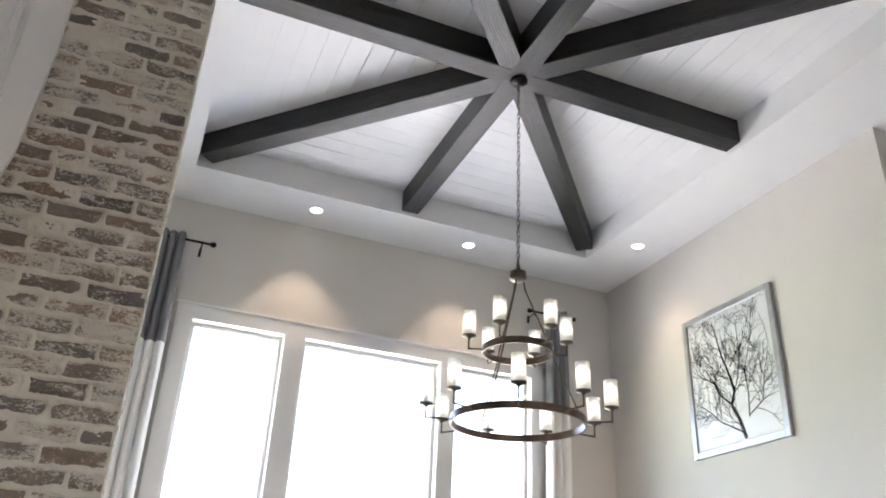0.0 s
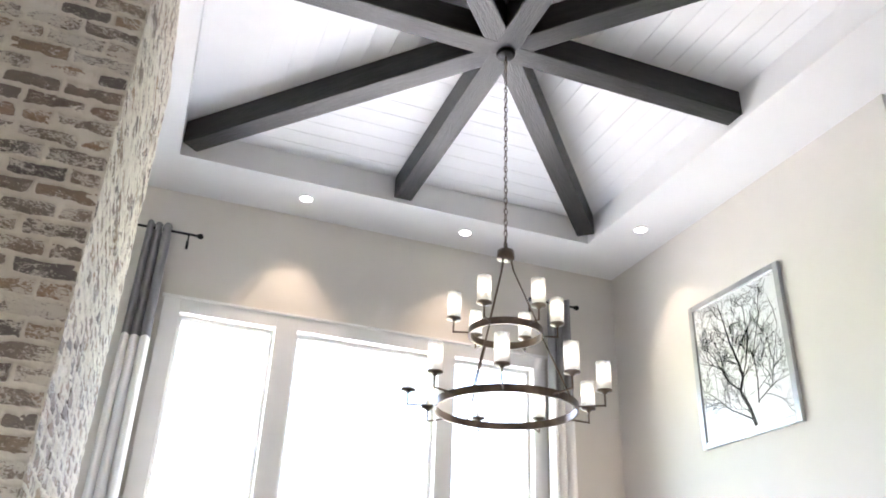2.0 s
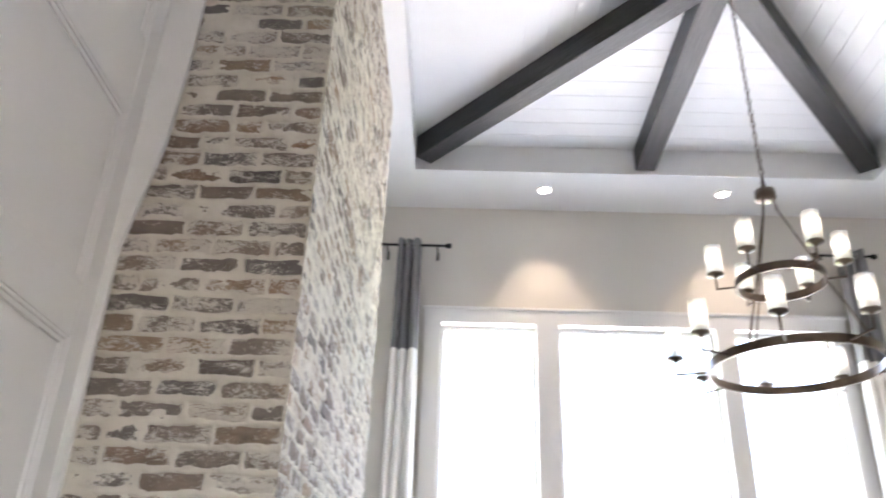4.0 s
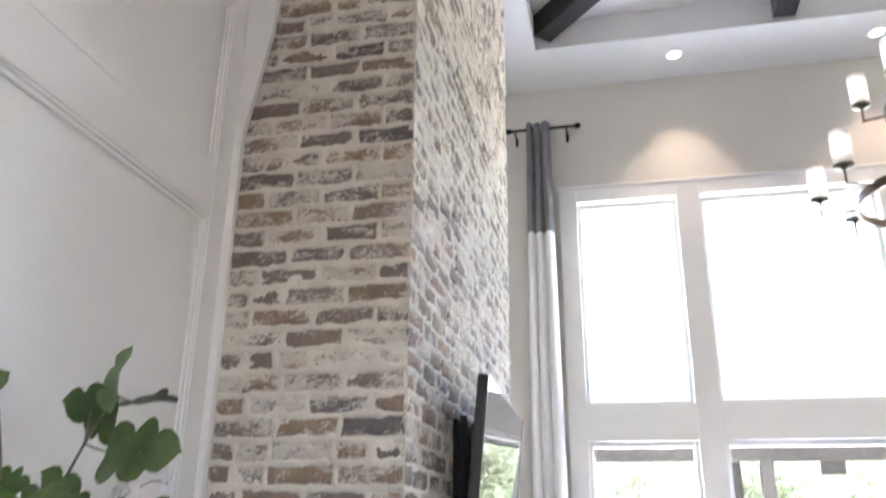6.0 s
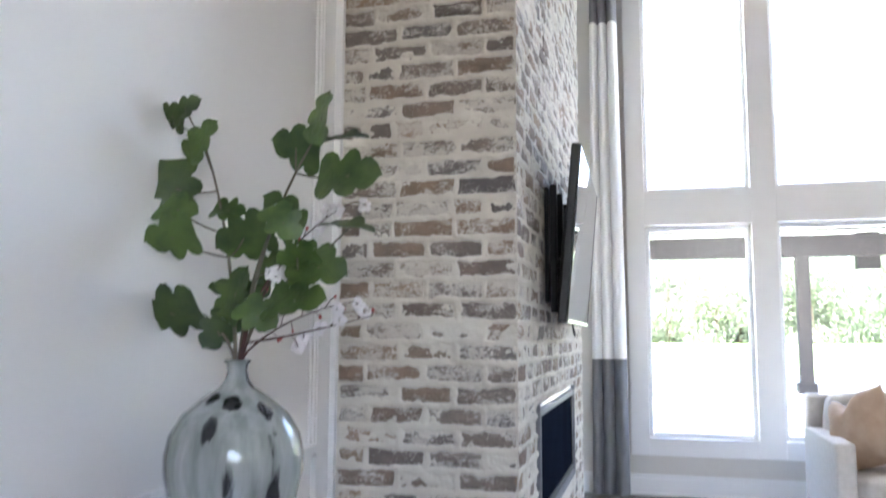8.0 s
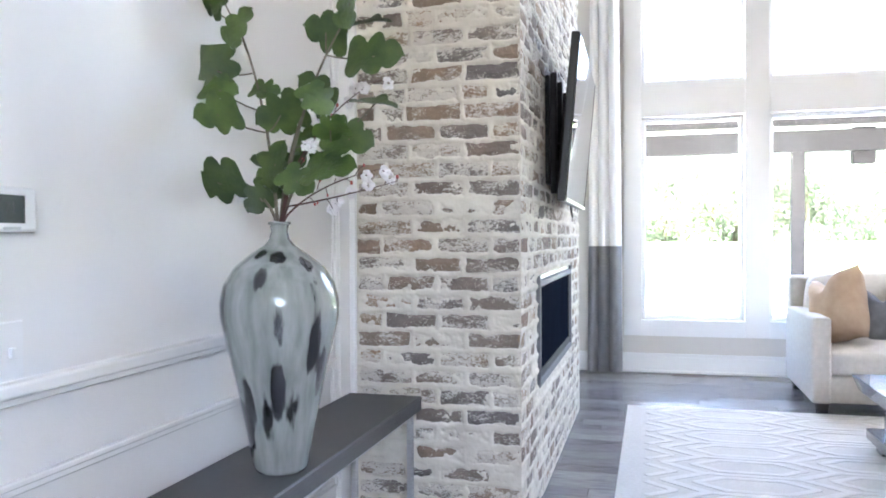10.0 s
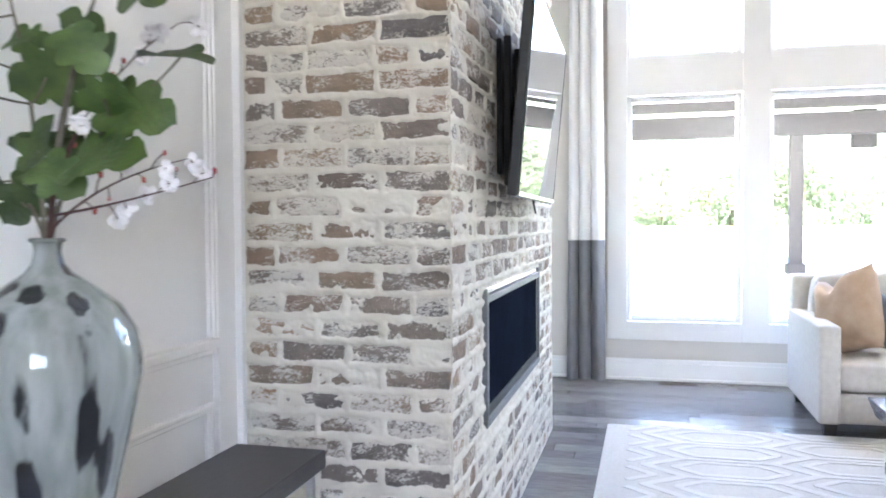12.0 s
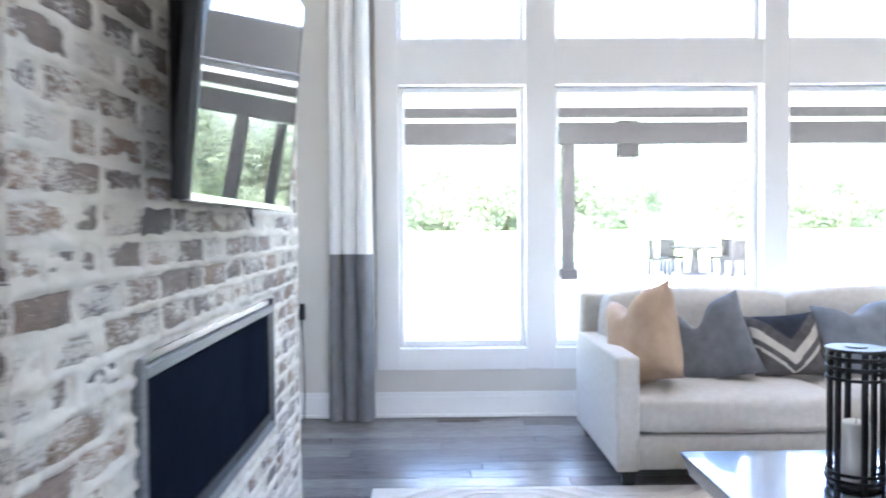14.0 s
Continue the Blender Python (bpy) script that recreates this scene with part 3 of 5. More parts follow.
def brick_mesh(L, seed):
    """A brick face with chipped, uneven edges; u along x, depth along -y."""
    r = random.Random(seed)
    H = COURSE - JOINT
    nx, nz = 5, 3
    bm = bmesh.new()
    g = []
    for j in range(nz + 1):
        row = []
        for i in range(nx + 1):
            ex = 0.005 if i in (0, nx) else 0.003
            edge = i in (0, nx) or j in (0, nz)
            row.append(bm.verts.new((L * i / nx - L / 2 + r.uniform(-ex, ex), (0.004 if edge else 0.0) + r.uniform(-0.002, 0.002), H * j / nz - H / 2 + r.uniform(-0.004, 0.004))))
        g.append(row)
    for j in range(nz):
        for i in range(nx):
            bm.faces.new((g[j][i], g[j][i + 1], g[j + 1][i + 1], g[j + 1][i]))
    rim = [g[0][i] for i in range(nx + 1)] + [g[j][nx] for j in range(1, nz + 1)] + [g[nz][i] for i in range(nx - 1, -1, -1)] + [g[j][0] for j in range(nz - 1, 0, -1)]
    back = [bm.verts.new((v.co.x, 0.045, v.co.z)) for v in rim]
    for i in range(len(rim)):
        k = (i + 1) % len(rim)
        bm.faces.new((rim[k], rim[i], back[i], back[k]))
    return bm


SIDE_LEN, FRONT_LEN = CF - (LEFT_X + 0.035), CE - CS
side_bricks = courses(SIDE_LEN, 0)
front_bricks = [b for b in courses(FRONT_LEN, 1) if not (CS + b[2] > FP[0] - 0.01 and CS + b[1] < FP[1] + 0.01 and (b[0] + 1) * COURSE > FP[2] - 0.012 and b[0] * COURSE < FP[3] + 0.012)]


def place_side(c, s, e):
    return Matrix.Translation((CF - (s + e) / 2, CS, (c + 0.5) * COURSE))


def place_front(c, s, e):
    return Matrix.Translation((CF, CS + (s + e) / 2, (c + 0.5) * COURSE)) @ Matrix.Rotation(radians(90), 4, "Z")


cache = {}


def lay(bricks, place, keep, rest):
    for c, s, e in bricks:
        L = round(e - s - JOINT, 2)
        v = rng.randrange(6)
        m = place(c, s, e) @ Matrix.Translation((0, rng.uniform(-0.003, 0.004), rng.uniform(-0.003, 0.003))) @ Matrix.Rotation(radians(rng.uniform(-1.2, 1.2)), 4, "Y")
        if keep(c, s):
            key = (L, v)
            if key not in cache:
                cache[key] = mesh_of("brick", brick_mesh(L, v), M_BRICK)
            ob = new("brick", cache[key])
            ob.parent = chimney
            ob.matrix_basis = Matrix.Translation(-BASE[chimney.name]) @ m
        else:
            b2 = brick_mesh(L, v)
            b2.transform(m)
            off = len(rest[0])
            b2.verts.index_update()
            rest[0].extend(q.co[:] for q in b2.verts)
            rest[1].extend([off + q.index for q in f.verts] for f in b2.faces)
            b2.free()


def mortar_sheet(name, length, bricks, to_world, step, coarse, cover, hole=None):
    """Mortar smeared over joints and bricks: thick in the joints, thin and torn on the faces, with some bricks buried and some nearly bare."""
    nu = int(length / step)
    heights = [0.0]
    while heights[-1] < SOFFIT - 0.004:
        heights.append(min(heights[-1] + (step if heights[-1] < 2.4 else coarse), SOFFIT - 0.004))
    nv = len(heights) - 1
    rows = {}
    pick = random.Random(len(bricks))
    for c, s, e in bricks:
        rows.setdefault(c, []).append((s, e, pick.choice((-0.55, -0.35, -0.2, -0.1, 0.0, 0.1, 0.25, 0.5, 0.95))))
    verts, faces = [], []
    for z in heights:
        c = int(z / COURSE)
        row = rows.get(c, [])
        for i in range(nu + 1):
            u = length * i / nu
            p = Vector((u, z, length))
            big = noise.noise(p * 24)
            zz = z + 0.006 * noise.noise(p * 9 + Vector((3, 8, 1)))
            dz = min(zz - c * COURSE, (c + 1) * COURSE - zz)
            du, own = 0.1, 0.3
            for s, e, k in row:
                if s <= u <= e:
                    du, own = min(u - s if s > 0.001 else 0.1, e - u), k
                    break
            d = min(dz, du) + 0.008 * big + 0.004 * noise.noise(p * 60)
            joint = max(0.0, min(1.0, 1.45 - max(d, 0) / 0.0100))
            q = Vector((u * 0.5, z, length))
            patch = noise.noise(q * 4.5 + Vector((7, 1, 3))) * 0.55 + noise.noise(q * 19) * 0.75 + noise.noise(q * 46) * 0.55 + noise.noise(p * 95) * 0.32
            h = -0.0088 + 0.0102 * joint + 0.0105 * patch + 0.0068 * own + 0.0036 * max(0.0, 1.75 - z) + cover
            verts.append(to_world(u, max(-0.013, min(h, 0.0032 + 0.0016 * big)), z))
    for j in range(nv):
        for i in range(nu):
            if hole:
                u, z = length * (i + 0.5) / nu, (heights[j] + heights[j + 1]) / 2
                if hole[0] < u < hole[1] and hole[2] < z < hole[3]:
                    continue
            a = j * (nu + 1) + i
            faces.append((a, a + 1, a + nu + 2, a + nu + 1))
    me = bpy.data.meshes.new(name)
    me.from_pydata(verts, [], faces)
    me.update()
    me.materials.append(M_MORTAR)
    for p in me.polygons:
        p.use_smooth = True
    ob = new(name, me)
    ob.parent = chimney
    ob.location = -BASE[chimney.name]
    return ob


mortar_sheet("side_mortar", SIDE_LEN + 0.004, side_bricks, lambda u, h, z: (CF + 0.002 - u, CS - h, z), 0.0042, 0.0055, 0.0)
mortar_sheet("front_mortar", FRONT_LEN, front_bricks, lambda u, h, z: (CF + h, CS + u, z), 0.0060, 0.0085, -0.0026, (FP[0] - CS, FP[1] - CS, FP[2], FP[3]))

# ---- fireplace and television ----
fire = thing("linear_fireplace", (CF, (FP[0] + FP[1]) / 2, FP[2]), "black glass linear fireplace with a slim steel frame set in brick", "fireplace")
y0, y1, z0, z1 = FP
part("firebox", one_box(CF - 0.095, y0 + 0.01, z0 + 0.01, CF - 0.06, y1 - 0.01, z1 - 0.01), M_BLACK_METAL, fire)
part("glass", one_box(CF - 0.014, y0 + 0.05, z0 + 0.05, CF - 0.006, y1 - 0.05, z1 - 0.06), M_FIREGLASS, fire, "dark reflective glass")
for a in ((y0, z0, y0 + 0.028, z1), (y1 - 0.028, z0, y1, z1), (y0 + 0.028, z0, y1 - 0.028, z0 + 0.028), (y0 + 0.028, z1 - 0.05, y1 - 0.028, z1 - 0.022)):
    part("frame", one_box(CF - 0.06, a[0], a[1], CF + 0.010, a[2], a[3], bevel=0.003, seg=1), M_GUNMETAL, fire, "dark brushed metal edge")
part("top_slot", one_box(CF - 0.06, y0 + 0.028, z1 - 0.022, CF - 0.004, y1 - 0.028, z1), M_BLACK_METAL, fire)
for a in ((y0 + 0.028, z0 + 0.028, y0 + 0.062, z1 - 0.05), (y1 - 0.062, z0 + 0.028, y1 - 0.028, z1 - 0.05), (y0 + 0.062, z0 + 0.028, y1 - 0.062, z0 + 0.062)):
    part("inner_frame", one_box(CF - 0.06, a[0], a[1], CF + 0.000, a[2], a[3]), M_BLACK_METAL, fire)

TV_TILT = pose(0.04, 4.275, 1.31, 0, 5.2, 1.0)
tv = thing("television", (0.0, 4.275, 1.31), "flat black television on a tilting wall bracket", "television")
bm = one_box(-0.035, -0.61, 0, 0.0, 0.61, 0.715, bevel=0.006, m=TV_TILT)
part("body", bm, M_BLACK_PLASTIC, tv)
part("screen", one_box(0.0005, -0.602, 0.016, 0.003, 0.602, 0.706, m=TV_TILT), M_SCREEN, tv, "glossy dark screen")
part("back_housing", one_box(-0.062, -0.42, 0.06, -0.035, 0.42, 0.48, bevel=0.012, m=TV_TILT), M_BLACK_PLASTIC, tv)
for k in (-0.602, 0.59):
    part("bezel", one_box(0.001, k, 0.004, 0.0045, k + 0.012, 0.711, m=TV_TILT), M_BLACK_PLASTIC, tv)
part("lower_bezel", one_box(0.001, -0.59, 0.002, 0.006, 0.59, 0.016, m=TV_TILT), M_STEEL, tv, "silver lower edge")
bracket = thing("wall_bracket", (CF, 4.1, 1.4), "black steel television bracket on the brick", "bracket")
part("plate", one_box(CF + 0.004, 3.93, 1.40, CF + 0.022, 4.62, 1.90, bevel=0.004, seg=1), M_BLACK_METAL, bracket)
for y in (3.98, 4.22, 4.52):
    part("rail", one_box(CF + 0.022, y, 1.36, CF + 0.05, y + 0.035, 1.92, bevel=0.003, seg=1), M_BLACK_METAL, bracket)
for y in (4.06, 4.40):
    part("arm", one_box(CF + 0.022, y, 1.60, CF + 0.068, y + 0.05, 1.65), M_BLACK_METAL, bracket)
bm = bmesh.new()
tube(bm, bend((0.0, 4.36, 1.34), (0.02, 4.42, 1.22), (0.0, 4.46, 1.28)) + bend((0.0, 4.46, 1.28), (-0.01, 4.475, 1.34), (-0.01, 4.47, 1.36), 4)[1:], 0.004)
solid("television_cable", bm, M_BLACK_PLASTIC, "short black cable looping below the television", "cable", smooth=True)

# ---- chandelier ----
CHX, CHY = 2.075, 4.40
ch = thing("chandelier", (CHX, CHY, 2.9), "two-tier bronze ring chandelier with glass cylinder shades", "chandelier")
bm = bmesh.new()
lathe(bm, ((0, 5.398), (0.062, 5.398), (0.065, 5.385), (0.05, 5.372), (0.0, 5.368)), (CHX, CHY, 0), 24)
part("canopy", bm, M_BLACK_METAL, ch, smooth=True)
bm = bmesh.new()
z, k = 5.37, 0
link_pts = [(0.011 * math.cos(a), 0.024 * math.sin(a)) for a in (2 * math.pi * i / 10 for i in range(11))]
while z > 3.90:
    pts = [(CHX + (x if k % 2 else 0), CHY + (0 if k % 2 else x), z - 0.02 + y) for x, y in link_pts]
    tube(bm, pts, 0.0032, 4)
    z -= 0.039
    k += 1
tube(bm, [(CHX + 0.006 * math.sin(i * 0.9), CHY + 0.006 * math.cos(i * 0.9), 5.37 - 1.47 * i / 40) for i in range(41)], 0.002, 4)
part("chain", bm, M_BRONZE, ch)
bm = bmesh.new()
lathe(bm, ((0, 3.885), (0.02, 3.885), (0.022, 3.868), (0.052, 3.864), (0.054, 3.815), (0.045, 3.808), (0, 3.808)), (CHX, CHY, 0), 24)
rod_between(bm, (CHX, CHY, 3.88), (CHX, CHY, 3.93), 0.006)
part("hub", bm, M_BRONZE, ch, smooth=True)
TIERS = ((3.335, 0.210, 6, 0.092, -18), (2.895, 0.395, 9, 0.148, 3))
for tz, r, n, reach, turn in TIERS:
    bm = bmesh.new()
    ring_band(bm, (CHX, CHY, tz), r, 0.012, 0.042)
    part("ring", bm, M_BRONZE, ch, smooth=False)
for i in range(3):
    a = radians(100 + 120 * i)
    c, s = math.cos(a), math.sin(a)
    bm = bmesh.new()
    rod_between(bm, (CHX + 0.035 * c, CHY + 0.035 * s, 3.80), (CHX + 0.045 * c, CHY + 0.045 * s, 3.74), 0.006)
    rod_between(bm, (CHX + 0.045 * c, CHY + 0.045 * s, 3.74), (CHX + 0.208 * c, CHY + 0.208 * s, 3.35), 0.005)
    part("upper_rod", bm, M_BRONZE, ch)
    bm = bmesh.new()
    rod_between(bm, (CHX + 0.210 * c, CHY + 0.210 * s, 3.32), (CHX + 0.392 * c, CHY + 0.392 * s, 2.91), 0.005)
    part("lower_rod", bm, M_BRONZE, ch)
for tz, r, n, reach, turn in TIERS:
    for i in range(n):
        a = radians(turn + 360 * i / n)
        c, s = math.cos(a), math.sin(a)
        P = lambda q, z: (CHX + q * c, CHY + q * s, z)
        bm = bmesh.new()
        rod_between(bm, P(r, tz - 0.005), P(r + reach, tz - 0.005), 0.0055)
        rod_between(bm, P(r + reach, tz - 0.011), P(r + reach, tz + 0.075), 0.0055)
        arm = part("arm", bm, M_BRONZE, ch)
        cx, cy, _ = P(r + reach, 0)
        bm = bmesh.new()
        lathe(bm, ((0.0, tz + 0.055), (0.012, tz + 0.058), (0.014, tz + 0.066), (0.042, tz + 0.072), (0.044, tz + 0.078), (0.0, tz + 0.080)), (cx, cy, 0), 20)
        part("cup", bm, M_BRONZE, arm, smooth=True)
        bm = bmesh.new()
        lathe(bm, ((0.0375, tz + 0.08), (0.0395, tz + 0.08), (0.0395, tz + 0.228), (0.0405, tz + 0.231), (0.0395, tz + 0.235), (0.0375, tz + 0.235), (0.0375, tz + 0.08)), (cx, cy, 0), 28)
        part("shade", bm, M_SHADE, arm, "clear seeded glass cylinder", smooth=True)
        bm = bmesh.new()
        lathe(bm, ((0.0, tz + 0.08), (0.011, tz + 0.08), (0.011, tz + 0.135), (0.0, tz + 0.135)), (cx, cy, 0), 12)
        part("candle_sleeve", bm, M_CANDLE, arm, smooth=True)
        bm = bmesh.new()
        lathe(bm, ((0.0, tz + 0.132), (0.012, tz + 0.138), (0.022, tz + 0.160), (0.020, tz + 0.185), (0.007, tz + 0.212), (0.0, tz + 0.218)), (cx, cy, 0), 14)
        part("bulb", bm, M_BULB, arm, "lit warm bulb", smooth=True)

# ---- downlights ----
for x, y in ((1.22, 6.91), (2.81, 6.91), (4.32, 6.14)):
    d = thing("recessed_downlight", (x, y, SOFFIT - 0.006), "lit round recessed ceiling downlight with white rim", "downlight", "ceiling downlights")
    bm = bmesh.new()
    ring_band(bm, (x, y, SOFFIT - 0.004), 0.066, 0.018, 0.008, 32)
    part("rim", bm, M_TRIM, d)
    bm = bmesh.new()
    lathe(bm, ((0.0, -0.002), (0.058, -0.002), (0.058, -0.004), (0.0, -0.006)), (x, y, SOFFIT), 28)
    part("lens", bm, M_LAMP, d, "glowing lens")
    ld = bpy.data.lights.new("downlight_beam", "SPOT")
    ld.energy, ld.spot_size, ld.spot_blend, ld.shadow_soft_size, ld.color = 3.2, radians(80), 0.6, 0.05, (1.0, 0.78, 0.56)
    lo = new("downlight_beam", ld)
    lo.matrix_basis = look((x, y, SOFFIT - 0.02), (x, y, 0))

# ---- curtains ----


def curtain_rod(x0, x1):
    c = thing("curtain_rod", ((x0 + x1) / 2, 7.13, 4.88), "short black iron curtain rod with ball finials", "curtain rod", "curtain rods")
    bm = bmesh.new()
    rod_between(bm, (x0 + 0.03, 7.13, 4.88), (x1 - 0.03, 7.13, 4.88), 0.011, seg=14)
    part("pole", bm, M_BLACK_METAL, c, smooth=False)
    for x, s in ((x0, -1), (x1, 1)):
        bm = bmesh.new()
        rod_between(bm, (x - s * 0.03, 7.13, 4.88), (x - s * 0.018, 7.13, 4.88), 0.019, seg=14)
        bmesh.ops.create_uvsphere(bm, u_segments=14, v_segments=10, radius=0.026, matrix=Matrix.Translation((x, 7.13, 4.88)))
        part("finial", bm, M_BLACK_METAL, c, smooth=True)
    for x in (x0 + 0.06, x1 - 0.10):
        bm = bmesh.new()
        rod_between(bm, (x, 7.13, 4.87), (x, WALL_Y, 4.85), 0.007)
        box(bm, x - 0.012, WALL_Y - 0.008, 4.80, x + 0.012, WALL_Y, 4.88)
        rod_between(bm, (x, 7.13, 4.865), (x, 7.13, 4.83), 0.006)
        part("wall_bracket", bm, M_BLACK_METAL, c)


def curtain(x0, x1, flare):
    c = thing("curtain", ((x0 + x1) / 2, 7.13, 0.02), "colour-blocked grey and white grommet curtain drawn back beside the window", "curtain", "window curtains")
    bands = ((0.02, 1.08, M_GREY_FABRIC, "lower_band"), (1.08, 3.89, M_LIGHT_FABRIC, "white_band"), (3.89, 4.93, M_GREY_FABRIC, "upper_band"))
    nu = 72
    for z0, z1, m, name in bands:
        bm = bmesh.new()
        nz = max(6, int((z1 - z0) / 0.12))
        for off in (0.0, 0.004):
            g = []
            for j in range(nz + 1):
                z = z0 + (z1 - z0) * j / nz
                t = 1 - z / 4.93
                cx, w = (x0 + x1) / 2, (x1 - x0) * (0.72 + flare * t)
                row = []
                for i in range(nu + 1):
                    u = i / nu
                    k = u ** 0.92 * 3
                    lobe = abs(math.sin(math.pi * k)) ** 0.5
                    x = cx + (u - 0.5) * w + 0.004 * math.sin(z * 0.9) * t
                    row.append(bm.verts.new((x, 7.175 - (0.092 + 0.012 * math.cos(2.4 * int(k) + 1)) * lobe + off, z)))
                g.append(row)
            for j in range(nz):
                for i in range(nu):
                    q = (g[j][i], g[j][i + 1], g[j + 1][i + 1], g[j + 1][i])
                    bm.faces.new(q if off == 0 else q[::-1])
        part(name, bm, m, c, "charcoal grey band" if m is M_GREY_FABRIC else "off-white band", smooth=True)
    for k in range(4):
        bm = bmesh.new()
        gx = (x0 + x1) / 2 + ((k + 0.5) / 4 - 0.5) * (x1 - x0) * 0.72
        m = Matrix.Translation((gx, 7.13, 4.88)) @ Matrix.Rotation(radians(90), 4, "Y")
        lathe(bm, ((0.02, -0.004), (0.032, -0.004), (0.032, 0.004), (0.02, 0.004), (0.02, -0.004)), (0, 0, 0), 18)
        bmesh.ops.transform(bm, matrix=m, verts=bm.verts)
        part("grommet", bm, M_STEEL, c)


curtain_rod(-0.244, 0.37)
curtain_rod(3.63, 4.16)
curtain(-0.13, 0.165, 0.28)
curtain(3.80, 4.12, 0.28)

# ---- picture on the east wall ----
pic = thing("tree_print", (RIGHT_X, 5.46, 3.26), "large framed black and white print of a bare tree", "picture")
PY0, PY1, PZ0, PZ1, PX = 4.872, 6.008, 3.258, 4.545, RIGHT_X
for a in ((PY0, PZ0, PY0 + 0.055, PZ1), (PY1 - 0.055, PZ0, PY1, PZ1), (PY0 + 0.055, PZ0, PY1 - 0.055, PZ0 + 0.055), (PY0 + 0.055, PZ1 - 0.055, PY1 - 0.055, PZ1)):
    part("frame", one_box(PX - 0.04, a[0], a[1], PX - 0.002, a[2], a[3], bevel=0.004, seg=1), M_FRAME_SILVER, pic, "flat silver frame")
part("print", one_box(PX - 0.022, PY0 + 0.05, PZ0 + 0.05, PX - 0.006, PY1 - 0.05, PZ1 - 0.05), M_PRINT, pic, "pale printed sheet")
bm = bmesh.new()
tr = random.Random(11)


def on_sheet(y, z):
    return PY0 + 0.06 < y < PY1 - 0.06 and PZ0 + 0.06 < z < PZ1 - 0.06


def stroke(a, b, wa, wb):
    """One tapered ink line on the sheet."""
    if not (on_sheet(*a) and on_sheet(*b)):
        return
    d = Vector((b[0] - a[0], b[1] - a[1]))
    if d.length < 1e-5:
        return
    d.normalize()
    bm.faces.new([bm.verts.new((PX - 0.0235, y, z)) for y, z in ((a[0] - d.y * wa, a[1] + d.x * wa), (a[0] + d.y * wa, a[1] - d.x * wa), (b[0] + d.y * wb, b[1] - d.x * wb), (b[0] - d.y * wb, b[1] + d.x * wb))])


def twig(p, ang, length, w, depth):
    """A crooked side branch that forks into finer ones."""
    steps = 4
    for k in range(steps):
        ang += tr.uniform(-0.35, 0.35) - 0.06 * ang
        q = (p[0] + math.sin(ang) * length / steps, p[1] + math.cos(ang) * length / steps)
        stroke(p, q, w * (1 - 0.15 * k), w * (1 - 0.15 * (k + 1)))
        p = q
        if depth and tr.random() < 0.75:
            twig(p, ang + tr.choice((-1, 1)) * tr.uniform(0.4, 0.95), length * tr.uniform(0.4, 0.7), max(w * 0.62, 0.0014), depth - 1)


def limb(points, w0, w1, density):
    """A main limb through points given as shares of the sheet from its far edge and foot."""
    line = [(PY1 - 0.05 - u * (PY1 - PY0 - 0.10), PZ0 + 0.05 + v * (PZ1 - PZ0 - 0.10)) for u, v in points]
    n = 6
    total = (len(line) - 1) * n
    done = 0
    for a, b in zip(line, line[1:]):
        for k in range(n):
            p = tuple(a[i] + (b[i] - a[i]) * k / n + tr.uniform(-0.003, 0.003) for i in (0, 1))
            q = tuple(a[i] + (b[i] - a[i]) * (k + 1) / n for i in (0, 1))
            stroke(p, q, w0 + (w1 - w0) * done / total, w0 + (w1 - w0) * (done + 1) / total)
            done += 1
            if done > 2 and tr.random() < density:
                lean = math.atan2(b[0] - a[0], b[1] - a[1])
                twig(q, lean + tr.choice((-1, 1)) * tr.uniform(0.35, 0.9), tr.uniform(0.14, 0.34), 0.0032, 3)


limb(((0.58, 0.02), (0.54, 0.14), (0.46, 0.28), (0.51, 0.38), (0.46, 0.52), (0.40, 0.66), (0.36, 0.82), (0.32, 0.96)), 0.019, 0.004, 0.5)
limb(((0.57, 0.06), (0.32, 0.18), (0.20, 0.27), (0.06, 0.36)), 0.008, 0.0025, 0.6)
limb(((0.46, 0.28), (0.33, 0.38), (0.27, 0.48), (0.06, 0.60)), 0.008, 0.0025, 0.65)
limb(((0.47, 0.30), (0.56, 0.46), (0.62, 0.62), (0.60, 0.90)), 0.007, 0.002, 0.55)
limb(((0.64, 0.16), (0.66, 0.32), (0.65, 0.50), (0.76, 0.72), (0.80, 0.94)), 0.007, 0.002, 0.55)
limb(((0.64, 0.17), (0.80, 0.24), (0.86, 0.42), (0.94, 0.62)), 0.006, 0.002, 0.65)
part("ink_tree", bm, M_INK, pic, "black bare tree drawing")
pg = part("glazing", one_box(PX - 0.030, PY0 + 0.05, PZ0 + 0.05, PX - 0.027, PY1 - 0.05, PZ1 - 0.05), M_PANE, pic)
pg.visible_shadow = False

# ---- bench and vase ----
bench = thing("console_bench", (-0.595, 2.4, 0), "narrow dark grey wooden bench with steel legs along the wall", "bench")
BT = 0.552
part("top", one_box(-0.742, 1.55, BT - 0.055, -0.448, 3.20, BT, bevel=0.004, seg=1), M_BENCH, bench)
for y in (1.62, 3.155):
    for x in (-0.72, -0.495):
        part("leg", one_box(x, y - 0.0, 0.0, x + 0.022, y + 0.022, BT - 0.055, bevel=0.002, seg=1), M_STEEL, bench, "square steel leg")
for x in (-0.72, -0.495):
    part("apron_bar", one_box(x, 1.642, BT - 0.077, x + 0.02, 3.155, BT - 0.0555), M_STEEL, bench, "steel apron bar")

